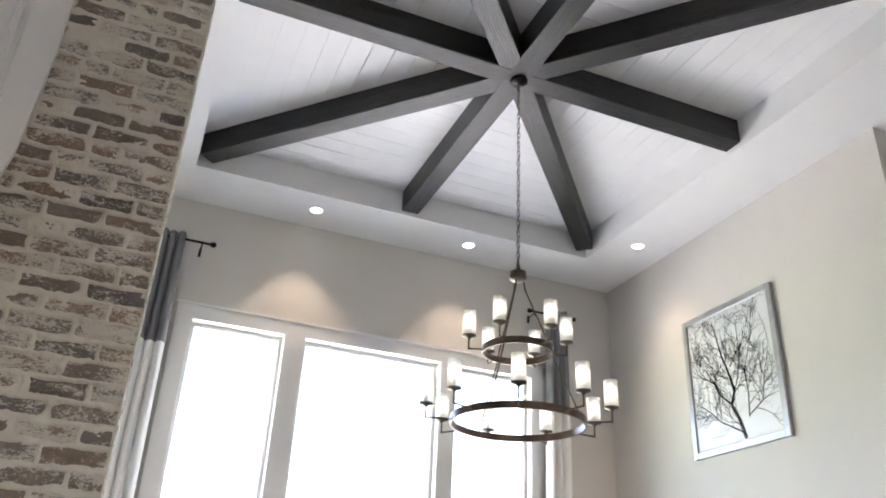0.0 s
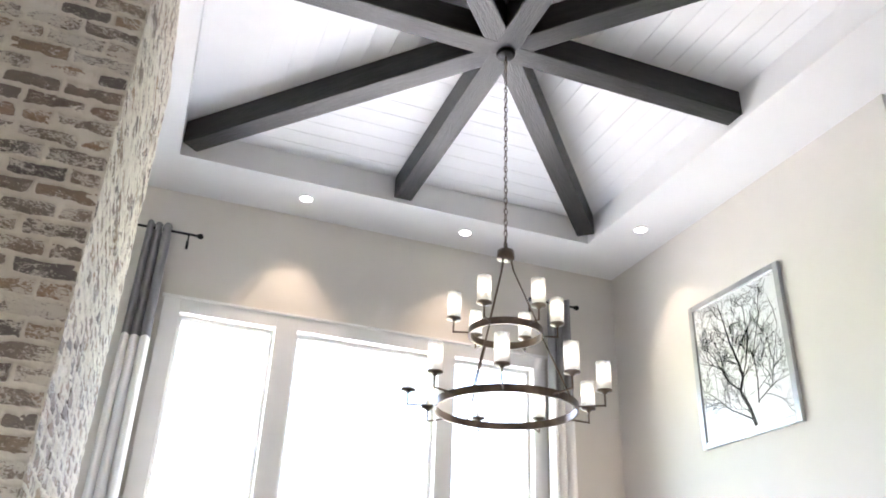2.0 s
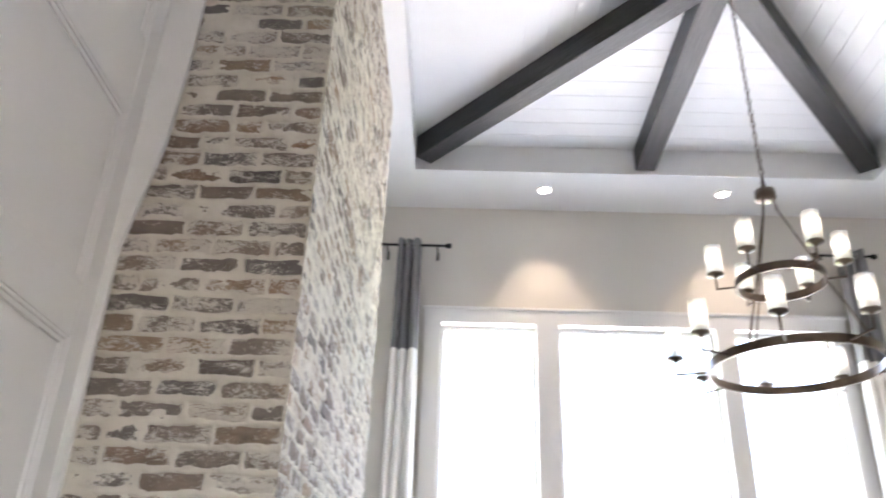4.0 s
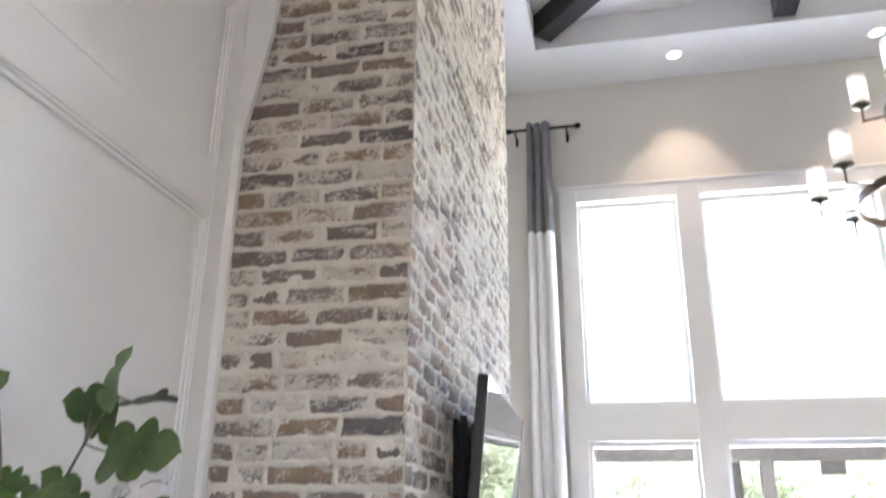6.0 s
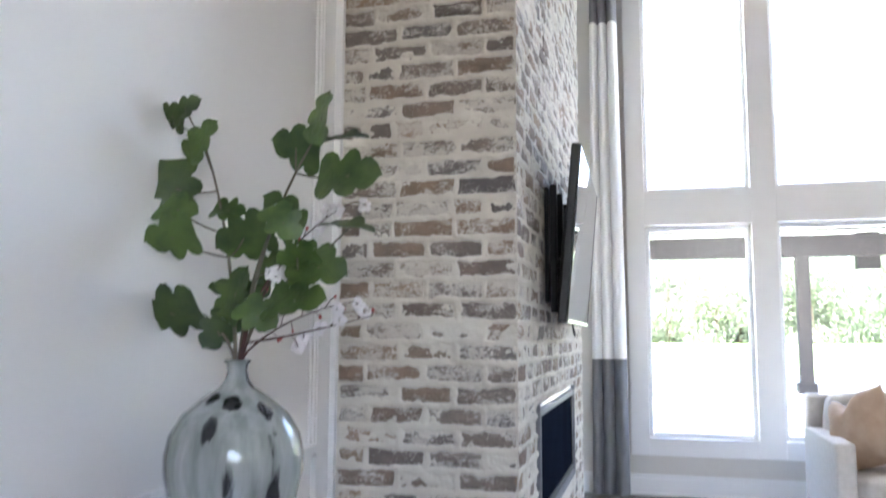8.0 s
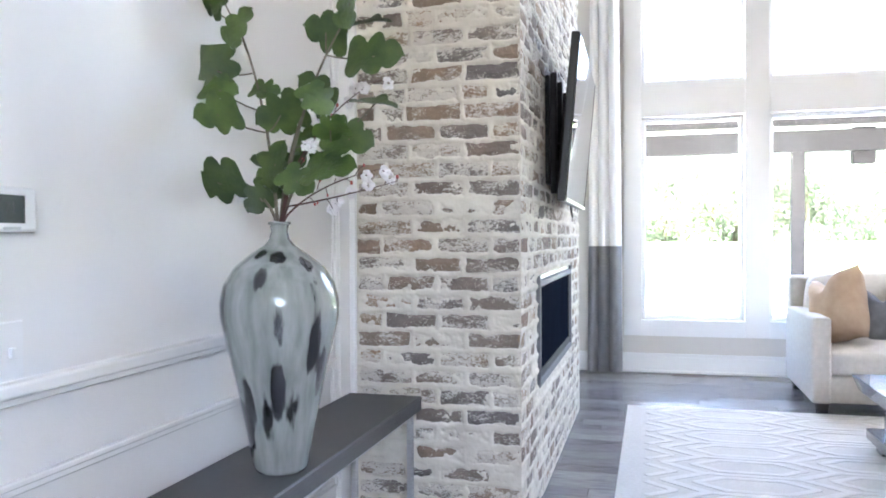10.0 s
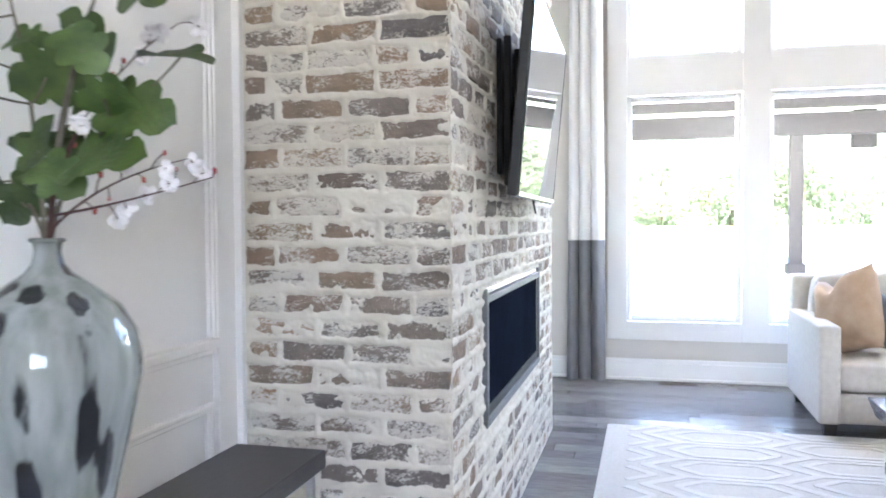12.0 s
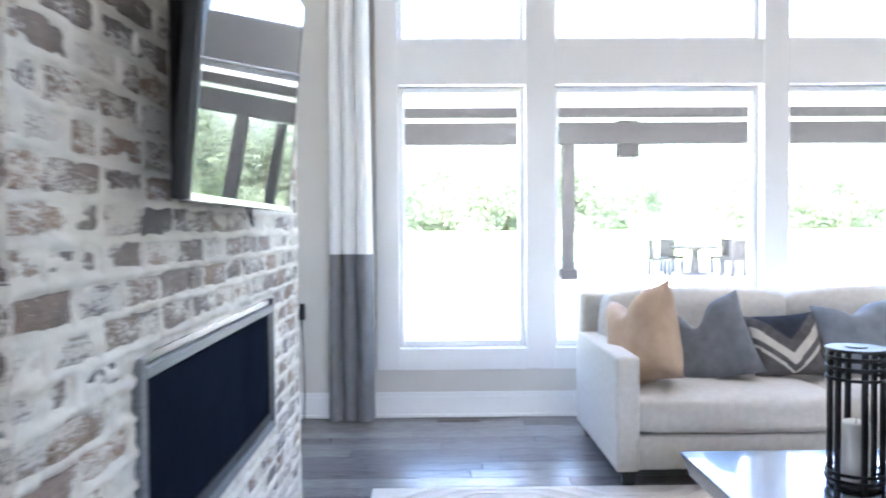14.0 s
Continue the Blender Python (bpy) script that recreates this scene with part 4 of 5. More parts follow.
VX, VY = -0.54, 2.2
vase = thing("floor_vase", (VX, VY, BT), "tall smoky glass vase with dark streaks on a bench", "vase")
bm = bmesh.new()
outer = ((0.0, 0.0), (0.066, 0.0), (0.072, 0.01), (0.088, 0.10), (0.112, 0.22), (0.138, 0.33), (0.153, 0.40), (0.1545, 0.44), (0.145, 0.485), (0.118, 0.53), (0.074, 0.566), (0.040, 0.588), (0.0265, 0.605), (0.022, 0.625), (0.025, 0.640), (0.029, 0.645))
inner = tuple((max(r - 0.006, 0.0), max(z, 0.012)) for r, z in outer[::-1])
lathe(bm, outer + inner, (VX, VY, BT), 56)
bmesh.ops.remove_doubles(bm, verts=bm.verts, dist=1e-5)
bmesh.ops.recalc_face_normals(bm, faces=bm.faces)
part("body", bm, M_VASE, vase, smooth=True)
bm = bmesh.new()
lathe(bm, [(0.0265 + 0.0045 * math.cos(a), 0.645 + 0.0045 * math.sin(a)) for a in (2 * math.pi * i / 8 for i in range(9))], (VX, VY, BT), 40)
part("lip", bm, M_VASE, vase, "rolled glass lip", smooth=True)

# leafy branches
MOUTH = Vector((VX, VY, BT + 0.63))
plant = thing("leafy_branches", tuple(MOUTH), "artificial green leafy branches with blossom twigs in a vase", "plant")


def leaf_bm(centre, size, heading, tip, roll):
    """A lobed leaf, cupped along its midrib."""
    bm = bmesh.new()
    half = ((0.0, 0.04), (-0.04, 0.20), (-0.01, 0.34), (0.08, 0.44), (0.18, 0.47), (0.27, 0.42), (0.32, 0.31), (0.37, 0.40), (0.45, 0.49), (0.55, 0.50), (0.63, 0.42), (0.67, 0.27), (0.74, 0.31), (0.83, 0.31), (0.92, 0.22), (1.0, 0.0))
    mid, lft, rgt = [], [], []
    for x, w in half:
        xx = (x - 0.5) * size
        droop = -0.22 * size * (x - 0.35) ** 2
        mid.append(bm.verts.new((xx, 0, droop)))
        lift = 0.10 * size * math.sin(x * 9 + roll)
        lft.append(bm.verts.new((xx + 0.03 * size, w * size * 0.95, droop + 0.22 * w * size + lift * w)))
        rgt.append(bm.verts.new((xx - 0.02 * size, -w * size * 0.95, droop + 0.18 * w * size - lift * w)))
    for i in range(len(half) - 1):
        bm.faces.new((mid[i], mid[i + 1], lft[i + 1], lft[i]))
        bm.faces.new((mid[i + 1], mid[i], rgt[i], rgt[i + 1]))
    m = Matrix.Translation(centre) @ Euler((radians(roll), radians(tip), radians(heading))).to_matrix().to_4x4()
    bmesh.ops.transform(bm, matrix=m, verts=bm.verts)
    return bm


stems = (
    ((-0.60, 2.19, 1.45), (-0.685, 2.25, 1.74)),
    ((-0.45, 2.24, 1.45), (-0.32, 2.13, 1.70)),
    ((-0.50, 2.18, 1.35), (-0.44, 2.16, 1.50)),
    ((-0.58, 2.15, 1.25), (-0.655, 2.24, 1.305)),
    ((-0.46, 2.25, 1.30), (-0.38, 2.17, 1.40)),
)


def stem_line(c, n=10):
    """Rises steeply out of the vase neck, then leans over to c."""
    c = Vector(c)
    d = c - MOUTH
    return [MOUTH + Vector((d.x * 0.02, d.y * 0.02, -0.30))] + bend(MOUTH + Vector((d.x * 0.03, d.y * 0.03, 0)), MOUTH + Vector((d.x * 0.22, d.y * 0.22, d.z * 0.62)), c, n)


for b, c in stems:
    bm = bmesh.new()
    tube(bm, stem_line(c), [0.0055 - 0.0003 * i for i in range(12)], 6)
    part("stem", bm, M_STEM, plant, smooth=True)
leaves = (
    (-0.738, 2.27, 1.785, 0.070, 180, -35, 62), (-0.700, 2.27, 1.800, 0.075, 0, -35, 70), (-0.640, 2.25, 1.715, 0.100, 0, -58, 68), (-0.718, 2.27, 1.605, 0.125, 0, 78, 74), (-0.700, 2.25, 1.55, 0.09, 0, 8, 60),
    (-0.587, 2.22, 1.550, 0.072, 0, 8, 52), (-0.672, 2.19, 1.476, 0.110, 180, 4, 60), (-0.534, 2.20, 1.480, 0.120, 180, 16, 58), (-0.388, 2.16, 1.675, 0.105, 180, -22, 68), (-0.300, 2.10, 1.725, 0.105, 0, -82, 50),
    (-0.240, 2.11, 1.595, 0.122, 0, -4, 64), (-0.265, 2.16, 1.693, 0.085, 0, -5, 22), (-0.412, 2.15, 1.520, 0.110, 180, -50, 62), (-0.395, 2.12, 1.50, 0.085, 0, 50, 60), (-0.330, 2.17, 1.407, 0.112, 0, 15, 62), (-0.365, 2.13, 1.425, 0.08, 180, 10, 40),
    (-0.720, 2.27, 1.308, 0.130, 180, 8, 60), (-0.545, 2.19, 1.352, 0.115, 0, -72, 66), (-0.505, 2.20, 1.345, 0.095, 0, -45, 70), (-0.372, 2.14, 1.330, 0.120, 0, -8, 44), (-0.600, 2.21, 1.265, 0.088, 180, 48, 62),
    (-0.460, 2.14, 1.300, 0.085, 0, 35, 66), (-0.270, 2.20, 1.500, 0.100, 0, 6, 16), (-0.585, 2.22, 1.350, 0.085, 180, -28, 36), (-0.46, 2.22, 1.42, 0.09, 0, -30, 50), (-0.43, 2.22, 1.395, 0.085, 0, 20, 60),
)
for x, y, z, s, h, tip, roll in leaves:
    y -= 0.07 if x < -0.6 else 0.0
    leaf = part("leaf", leaf_bm((x, y, z), s * 1.12, h, tip, roll), M_LEAF, plant, smooth=True)
    p = Vector((x, y, z))
    near = min((q for b, c in stems for q in stem_line(c)[3:]), key=lambda q: (q - p).length + 0.6 * max(0, q.z - p.z + 0.05))
    bm = bmesh.new()
    tube(bm, bend(near, (near + p) / 2 + Vector((0, 0, -0.015)), p, 5), 0.0022, 5)
    part("stalk", bm, M_STEM, leaf, "thin brown stalk", smooth=True)
twigs = (
    (1.30, (-0.38, 2.17, 1.255), (-0.215, 2.20, 1.30)),
    (1.28, (-0.42, 2.18, 1.30), (-0.268, 2.20, 1.33)),
    (1.36, (-0.42, 2.19, 1.48), (-0.265, 2.19, 1.552)),
    (1.33, (-0.44, 2.16, 1.40), (-0.37, 2.16, 1.47)),
)
tb = random.Random(3)
for z, b, c in twigs:
    bm = bmesh.new()
    a = Vector((-0.50, 2.17, z - 0.06))
    line = [MOUTH - Vector((0, 0, 0.15)), MOUTH] + bend(a, b, c, 10)
    tube(bm, line, [0.0034 - 0.0002 * i for i in range(13)], 5)
    ends = []
    for i in range(5, 13):
        p = line[i]
        q = p + Vector((tb.uniform(-0.005, 0.03), tb.uniform(-0.02, 0.02), tb.uniform(-0.03, 0.04)))
        tube(bm, [p, (p + q) / 2 + Vector((0, 0, 0.004)), q], 0.0012, 4)
        ends.append(q)
    stalk = part("blossom_twig", bm, M_TWIG, plant, "dark red twig", smooth=True)
    for k, q in enumerate(ends):
        bm = bmesh.new()
        if tb.random() < 0.5:
            bmesh.ops.create_icosphere(bm, subdivisions=1, radius=tb.uniform(0.003, 0.0048), matrix=Matrix.Translation(q) @ Matrix.Diagonal((1, 1, 1.5, 1)))
            part("bud", bm, M_BERRY, stalk, "red bud", smooth=True)
        else:
            for i in range(6):
                w = q + Vector((0.010 * math.cos(i * 1.05), tb.uniform(-0.006, 0.006), 0.010 * math.sin(i * 1.05)))
                bmesh.ops.create_icosphere(bm, subdivisions=2, radius=tb.uniform(0.006, 0.010), matrix=Matrix.Translation(w) @ Euler((tb.uniform(0, 3), tb.uniform(0, 3), 0)).to_matrix().to_4x4() @ Matrix.Diagonal((1, 0.45, 1, 1)))
            part("blossom", bm, M_BLOSSOM, stalk, "white blossom", smooth=True)

# ---- wall devices ----
th = thing("thermostat", (LEFT_X, 1.515, 1.214), "white wall thermostat with a grey display", "thermostat")
part("body", one_box(LEFT_X, 1.455, 1.172, LEFT_X + 0.024, 1.573, 1.255, bevel=0.006), M_PLASTIC_WHITE, th)
part("display", one_box(LEFT_X + 0.024, 1.464, 1.188, LEFT_X + 0.0255, 1.540, 1.240), M_LCD, th, "grey-green display")
txt = bpy.data.curves.new("digits", "FONT")
txt.body, txt.size, txt.extrude = "71", 0.030, 0.0003
txt.materials.append(M_INK)
digits = new("digits", txt)
digits.parent = th
digits.matrix_basis = Matrix.Translation(-BASE[th.name]) @ pose(LEFT_X + 0.0262, 1.490, 1.206, 90, 0, 90)
part("button_strip", one_box(LEFT_X + 0.024, 1.49, 1.176, LEFT_X + 0.0252, 1.53, 1.181), M_STEEL, th)
sw = thing("light_switch", (LEFT_X, 1.50, 1.0), "white toggle light switch plate", "light switch")
part("plate", one_box(LEFT_X, 1.44, 0.890, LEFT_X + 0.006, 1.555, 0.890 + 0.115, bevel=0.003, seg=1), M_PLASTIC_WHITE, sw)
for y in (1.475, 1.521):
    part("toggle", one_box(LEFT_X + 0.006, y - 0.006, 0.890 + 0.045, LEFT_X + 0.016, y + 0.006, 0.890 + 0.066, bevel=0.002, seg=1), M_PLASTIC_WHITE, sw)
plug = thing("wall_plug", (-0.39, WALL_Y, 0.70), "black plug-in adapter with a cord on the wall behind the chimney", "plug")
part("adapter", one_box(-0.37, WALL_Y - 0.045, 0.650, -0.295, WALL_Y - 0.004, 0.756, bevel=0.006), M_BLACK_PLASTIC, plug)
bm = bmesh.new()
tube(bm, bend((-0.315, WALL_Y - 0.04, 0.650), (-0.29, WALL_Y - 0.05, 0.35), (-0.30, WALL_Y - 0.06, 0.01), 10), 0.004)
part("cord", bm, M_BLACK_PLASTIC, plug, smooth=True)
vent = thing("floor_vent", (0.70, 7.17, 0), "small brown metal floor vent by the baseboard", "vent")
part("frame", one_box(0.56, 7.13, -0.004, 0.84, 7.23, 0.004, bevel=0.002, seg=1), M_VENT, vent)
for k in range(12):
    part("slat", one_box(0.575 + k * 0.0215, 7.145, 0.004, 0.588 + k * 0.0215, 7.215, 0.007), M_VENT, vent)

# ---- rug ----
RX0, RX1, RY0, RY1 = 0.245, 3.4, 3.1, 5.83
rug = thing("area_rug", ((RX0 + RX1) / 2, (RY0 + RY1) / 2, 0), "cream rug with a raised interlocking lattice pattern", "rug")
part("base", one_box(RX0, RY0, 0.0, RX1, RY1, 0.012, bevel=0.004), M_RUG, rug)
bm = bmesh.new()


drawn = set()
lift = random.Random(4)


def rug_line(x0, y0, x1, y1, w=0.019):
    key = (round((x0 + x1) / 2, 2), round((y0 + y1) / 2, 2))
    if key in drawn:
        return
    drawn.add(key)
    d = Vector((x1 - x0, y1 - y0, 0))
    m = Matrix.Translation(((x0 + x1) / 2, (y0 + y1) / 2, 0.0135)) @ Matrix.Rotation(math.atan2(d.y, d.x), 4, "Z")
    box(bm, -d.length / 2 - 0.006, -w, -0.003, d.length / 2 + 0.006, w, 0.0008 + lift.uniform(0, 0.0016), m=m)


# stretched hexagons in nested outlines
hx, hy = 0.62, 0.30
for i in range(int((RX1 - RX0) / hx) + 2):
    for j in range(int((RY1 - RY0) / hy) + 2):
        cx, cy = RX0 + hx * i, RY0 + hy * j + (hy / 2 if i % 2 else 0)
        for k in (1.0, 0.66):
            a, b, c = hx * 0.64 * k, hx * 0.34 * k, hy * 0.5 * k
            pts = [(cx - a, cy), (cx - b, cy + c), (cx + b, cy + c), (cx + a, cy), (cx + b, cy - c), (cx - b, cy - c)]
            for p, q in zip(pts, pts[1:] + pts[:1]):
                if all(RX0 + 0.02 < v[0] < RX1 - 0.02 and RY0 + 0.02 < v[1] < RY1 - 0.02 for v in (p, q)):
                    rug_line(*p, *q)
part("raised_pattern", bm, M_RUG_LINE, rug)

# ---- sofa ----
SX0, SX1, SY0, SY1 = 1.40, 3.66, 5.80, 6.86
sofa = thing("sofa", ((SX0 + SX1) / 2, (SY0 + SY1) / 2, 0), "beige linen two-cushion sofa with track arms in front of the windows", "sofa")


def cushion(x0, y0, z0, x1, y1, z1, puff=0.03, seed=0, nx=14, ny=10):
    """A soft box with crowned faces, rounded edges and slight creases."""
    bm = bmesh.new()
    box(bm, x0, y0, z0, x1, y1, z1)
    bmesh.ops.subdivide_edges(bm, edges=bm.edges, cuts=9, use_grid_fill=True)
    c = Vector(((x0 + x1) / 2, (y0 + y1) / 2, (z0 + z1) / 2))
    h = Vector(((x1 - x0) / 2, (y1 - y0) / 2, (z1 - z0) / 2))
    r = min(h) * 0.45
    for v in bm.verts:
        d = v.co - c
        n = Vector([max(-1, min(1, d[k] / h[k])) for k in range(3)])
        core = Vector([max(-(h[k] - r), min(h[k] - r, d[k])) for k in range(3)])
        e = d - core
        if e.length > 1e-6:
            d = core + e.normalized() * min(e.length, r)
        bulge = Vector([n[k] * puff * (1 - n[(k + 1) % 3] ** 2) * (1 - n[(k + 2) % 3] ** 2) for k in range(3)])
        v.co = c + d + bulge
        v.co += Vector((0, 0, 1)) * 0.006 * noise.noise(v.co * 5 + Vector((seed, 0, 0)))
    return bm


part("base", one_box(SX0 + 0.005, SY0 + 0.03, 0.082, SX1 - 0.005, SY1 - 0.01, 0.248, bevel=0.012), M_LINEN, sofa)
part("back_frame", one_box(SX0 + 0.006, SY1 - 0.17, 0.248, SX1 - 0.006, SY1, 0.86, bevel=0.022, seg=3), M_LINEN, sofa)
for x in (SX0, SX1 - 0.115):
    part("arm", one_box(x, SY0, 0.080, x + 0.115, SY1 - 0.02, 0.632, bevel=0.018, seg=3), M_LINEN, sofa)
SMID = (SX0 + SX1) / 2
for k, (a, b) in enumerate(((SX0 + 0.12, SMID - 0.003), (SMID + 0.003, SX1 - 0.12))):
    part("seat_cushion", cushion(a, SY0 + 0.02, 0.248, b, SY1 - 0.34, 0.430, 0.028, k), M_LINEN, sofa, smooth=True)
    part("back_cushion", cushion(a, SY1 - 0.36, 0.425, b, SY1 - 0.165, 0.865, 0.035, k + 5), M_LINEN, sofa, smooth=True)
for x in (SX0 + 0.04, SX1 - 0.10):
    for y in (SY0 + 0.05, SY1 - 0.12):
        bm = bmesh.new()
        rod_between(bm, (x + 0.03, y + 0.03, 0.0), (x + 0.03, y + 0.03, 0.083), 0.042, 0.054, 4)
        bmesh.ops.rotate(bm, verts=bm.verts, cent=(x + 0.03, y + 0.03, 0), matrix=Matrix.Rotation(radians(45), 3, "Z"))
        part("foot", bm, M_TABLE, sofa, "dark tapered wooden foot")


def pillow_bm(w, h, t, chop, seed):
    """A knife-edge cushion with pointed corners and a karate-chop dent."""
    bm = bmesh.new()
    n = 18
    for side in (1, -1):
        g = []
        for j in range(n + 1):
            row = []
            for i in range(n + 1):
                u, v = 2 * i / n - 1, 2 * j / n - 1
                pinch = 1 - 0.10 * ((1 - u * u) * abs(v) ** 3 + (1 - v * v) * abs(u) ** 3)
                th = t * max(0.0, (1 - u ** 4) * (1 - v ** 4)) ** 0.55
                x, z = u * w / 2 * pinch, v * h / 2 * pinch
                if chop:
                    dent = chop * math.exp(-((u + 0.22) / 0.34) ** 2) * max(0, v + 0.15)
                    z -= dent * h * 0.30
                    x *= 1 - 0.10 * chop * max(0, v)
                y = side * th / 2 + (0.016 * noise.noise(Vector((u * 2 + seed, v * 2, side))) + 0.007 * noise.noise(Vector((u * 6 + v * 3, v * 2.2 + seed, side)))) * (th > 0.01) * (chop > 0)
                row.append(bm.verts.new((x, -y, z)))
            g.append(row)
        for j in range(n):
            for i in range(n):
                q = (g[j][i], g[j][i + 1], g[j + 1][i + 1], g[j + 1][i])
                bm.faces.new(q if side == 1 else q[::-1])
    bmesh.ops.remove_doubles(bm, verts=bm.verts, dist=1e-4)
    return bm


def pillow(name, m, at, w, h, t, chop, seed, rot, label):
    bm = pillow_bm(w, h, t, chop, seed)
    bmesh.ops.transform(bm, matrix=pose(*at, *rot), verts=bm.verts)
    return solid(name, bm, m, label, "pillow", "sofa pillows", smooth=True)


pillow("throw_pillow", M_TAN, (1.63, 6.18, 0.668), 0.43, 0.52, 0.24, 0.6, 1, (-16, -20, -50), "tan velvet throw pillow leaning on the sofa arm")
pillow("throw_pillow", M_GREY_PILLOW, (2.01, 6.27, 0.635), 0.45, 0.46, 0.19, 0.85, 2, (-20, -18, -22), "grey linen throw pillow with a dented top")
pat = thing("patterned_pillow", (2.43, 6.32, 0.43), "charcoal throw pillow with a cream chevron pattern", "pillow", "sofa pillows")
pm = pose(2.43, 6.31, 0.600, -24, -3, 4)
bm = pillow_bm(0.42, 0.36, 0.14, 0.0, 3)
bmesh.ops.transform(bm, matrix=pm, verts=bm.verts)
part("cover", bm, M_CHAR_PILLOW, pat, smooth=True)


def appliques(rule, material, name, lift):
    """Woven shapes that lie on the cover's front."""
    bm = bmesh.new()
    n = 44
    g = {}
    for j in range(n + 1):
        for i in range(n + 1):
            u, v = 2 * i / n - 1, 2 * j / n - 1
            pinch = 1 - 0.10 * ((1 - u * u) * abs(v) ** 3 + (1 - v * v) * abs(u) ** 3)
            th = 0.14 * max(0.0, (1 - u ** 4) * (1 - v ** 4)) ** 0.55
            g[i, j] = (u * 0.21 * pinch, -th / 2 - lift - 0.005, v * 0.18 * pinch)
    made = {}
    for j in range(n):
        for i in range(n):
            u, v = 2 * (i + 0.5) / n - 1, 2 * (j + 0.5) / n - 1
            if abs(u) < 0.95 and abs(v) < 0.95 and rule(u, v):
                ks = ((i, j), (i + 1, j), (i + 1, j + 1), (i, j + 1))
                for k in ks:
                    if k not in made:
                        made[k] = bm.verts.new(g[k])
                bm.faces.new([made[k] for k in ks])
    bmesh.ops.transform(bm, matrix=pm, verts=bm.verts)
    part(name, bm, material, pat, smooth=True)


appliques(lambda u, v: abs(abs(u) * 1.05 - (v + 0.52)) < 0.17 or abs(abs(u) * 1.05 - (v + 0.98)) < 0.06, M_CREAM_PILLOW, "chevron", 0.001)
appliques(lambda u, v: v > 0.10 and abs(u) * 1.1 < (v - 0.05), M_NAVY, "dark_triangle", 0.002)
pillow("throw_pillow", M_BLUE_PILLOW, (2.86, 6.31, 0.645), 0.54, 0.40, 0.18, 0.45, 4, (-24, -4, 6), "blue-grey velvet throw pillow slouched on the sofa")
pillow("throw_pillow", M_TAN, (3.32, 6.24, 0.665), 0.46, 0.46, 0.17, 0.55, 6, (-14, -8, 35), "tan velvet throw pillow leaning on the sofa arm")

# ---- coffee table ----
CTX0, CTX1, CTY0, CTY1, CTZ = 1.455, 2.75, 3.75, 5.03, 0.405
table = thing("coffee_table", ((CTX0 + CTX1) / 2, (CTY0 + CTY1) / 2, 0), "low square espresso coffee table with a glossy top", "coffee table")
bm = bmesh.new()
lo = [bm.verts.new((x, y, CTZ - 0.085)) for x, y in ((CTX0 + 0.03, CTY0 + 0.03), (CTX1 - 0.03, CTY0 + 0.03), (CTX1 - 0.03, CTY1 - 0.03), (CTX0 + 0.03, CTY1 - 0.03))]
hi = [bm.verts.new((x, y, CTZ)) for x, y in ((CTX0, CTY0), (CTX1, CTY0), (CTX1, CTY1), (CTX0, CTY1))]
bm.faces.new(lo[::-1])
bm.faces.new(hi)
for i in range(4):
    bm.faces.new((lo[i], lo[(i + 1) % 4], hi[(i + 1) % 4], hi[i]))
bmesh.ops.bevel(bm, geom=list(bm.edges), offset=0.004, segments=2, affect="EDGES")
part("top", bm, M_TABLE, table)
for sx in (0, 1):
    for sy in (0, 1):
        x = CTX0 + 0.13 if sx == 0 else CTX1 - 0.25
        y = CTY0 + 0.13 if sy == 0 else CTY1 - 0.25
        part("leg", one_box(x, y, 0.125, x + 0.12, y + 0.12, CTZ - 0.084, bevel=0.004, seg=1), M_TABLE, table)
part("lower_shelf", one_box(CTX0 + 0.06, CTY0 + 0.06, 0.07, CTX1 - 0.06, CTY1 - 0.06, 0.126, bevel=0.006), M_TABLE, table)
for x in (CTX0 + 0.10, CTX1 - 0.22):
    for y in (CTY0 + 0.10, CTY1 - 0.22):
        part("foot", one_box(x, y, 0.012, x + 0.12, y + 0.12, 0.071, bevel=0.004, seg=1), M_TABLE, table)


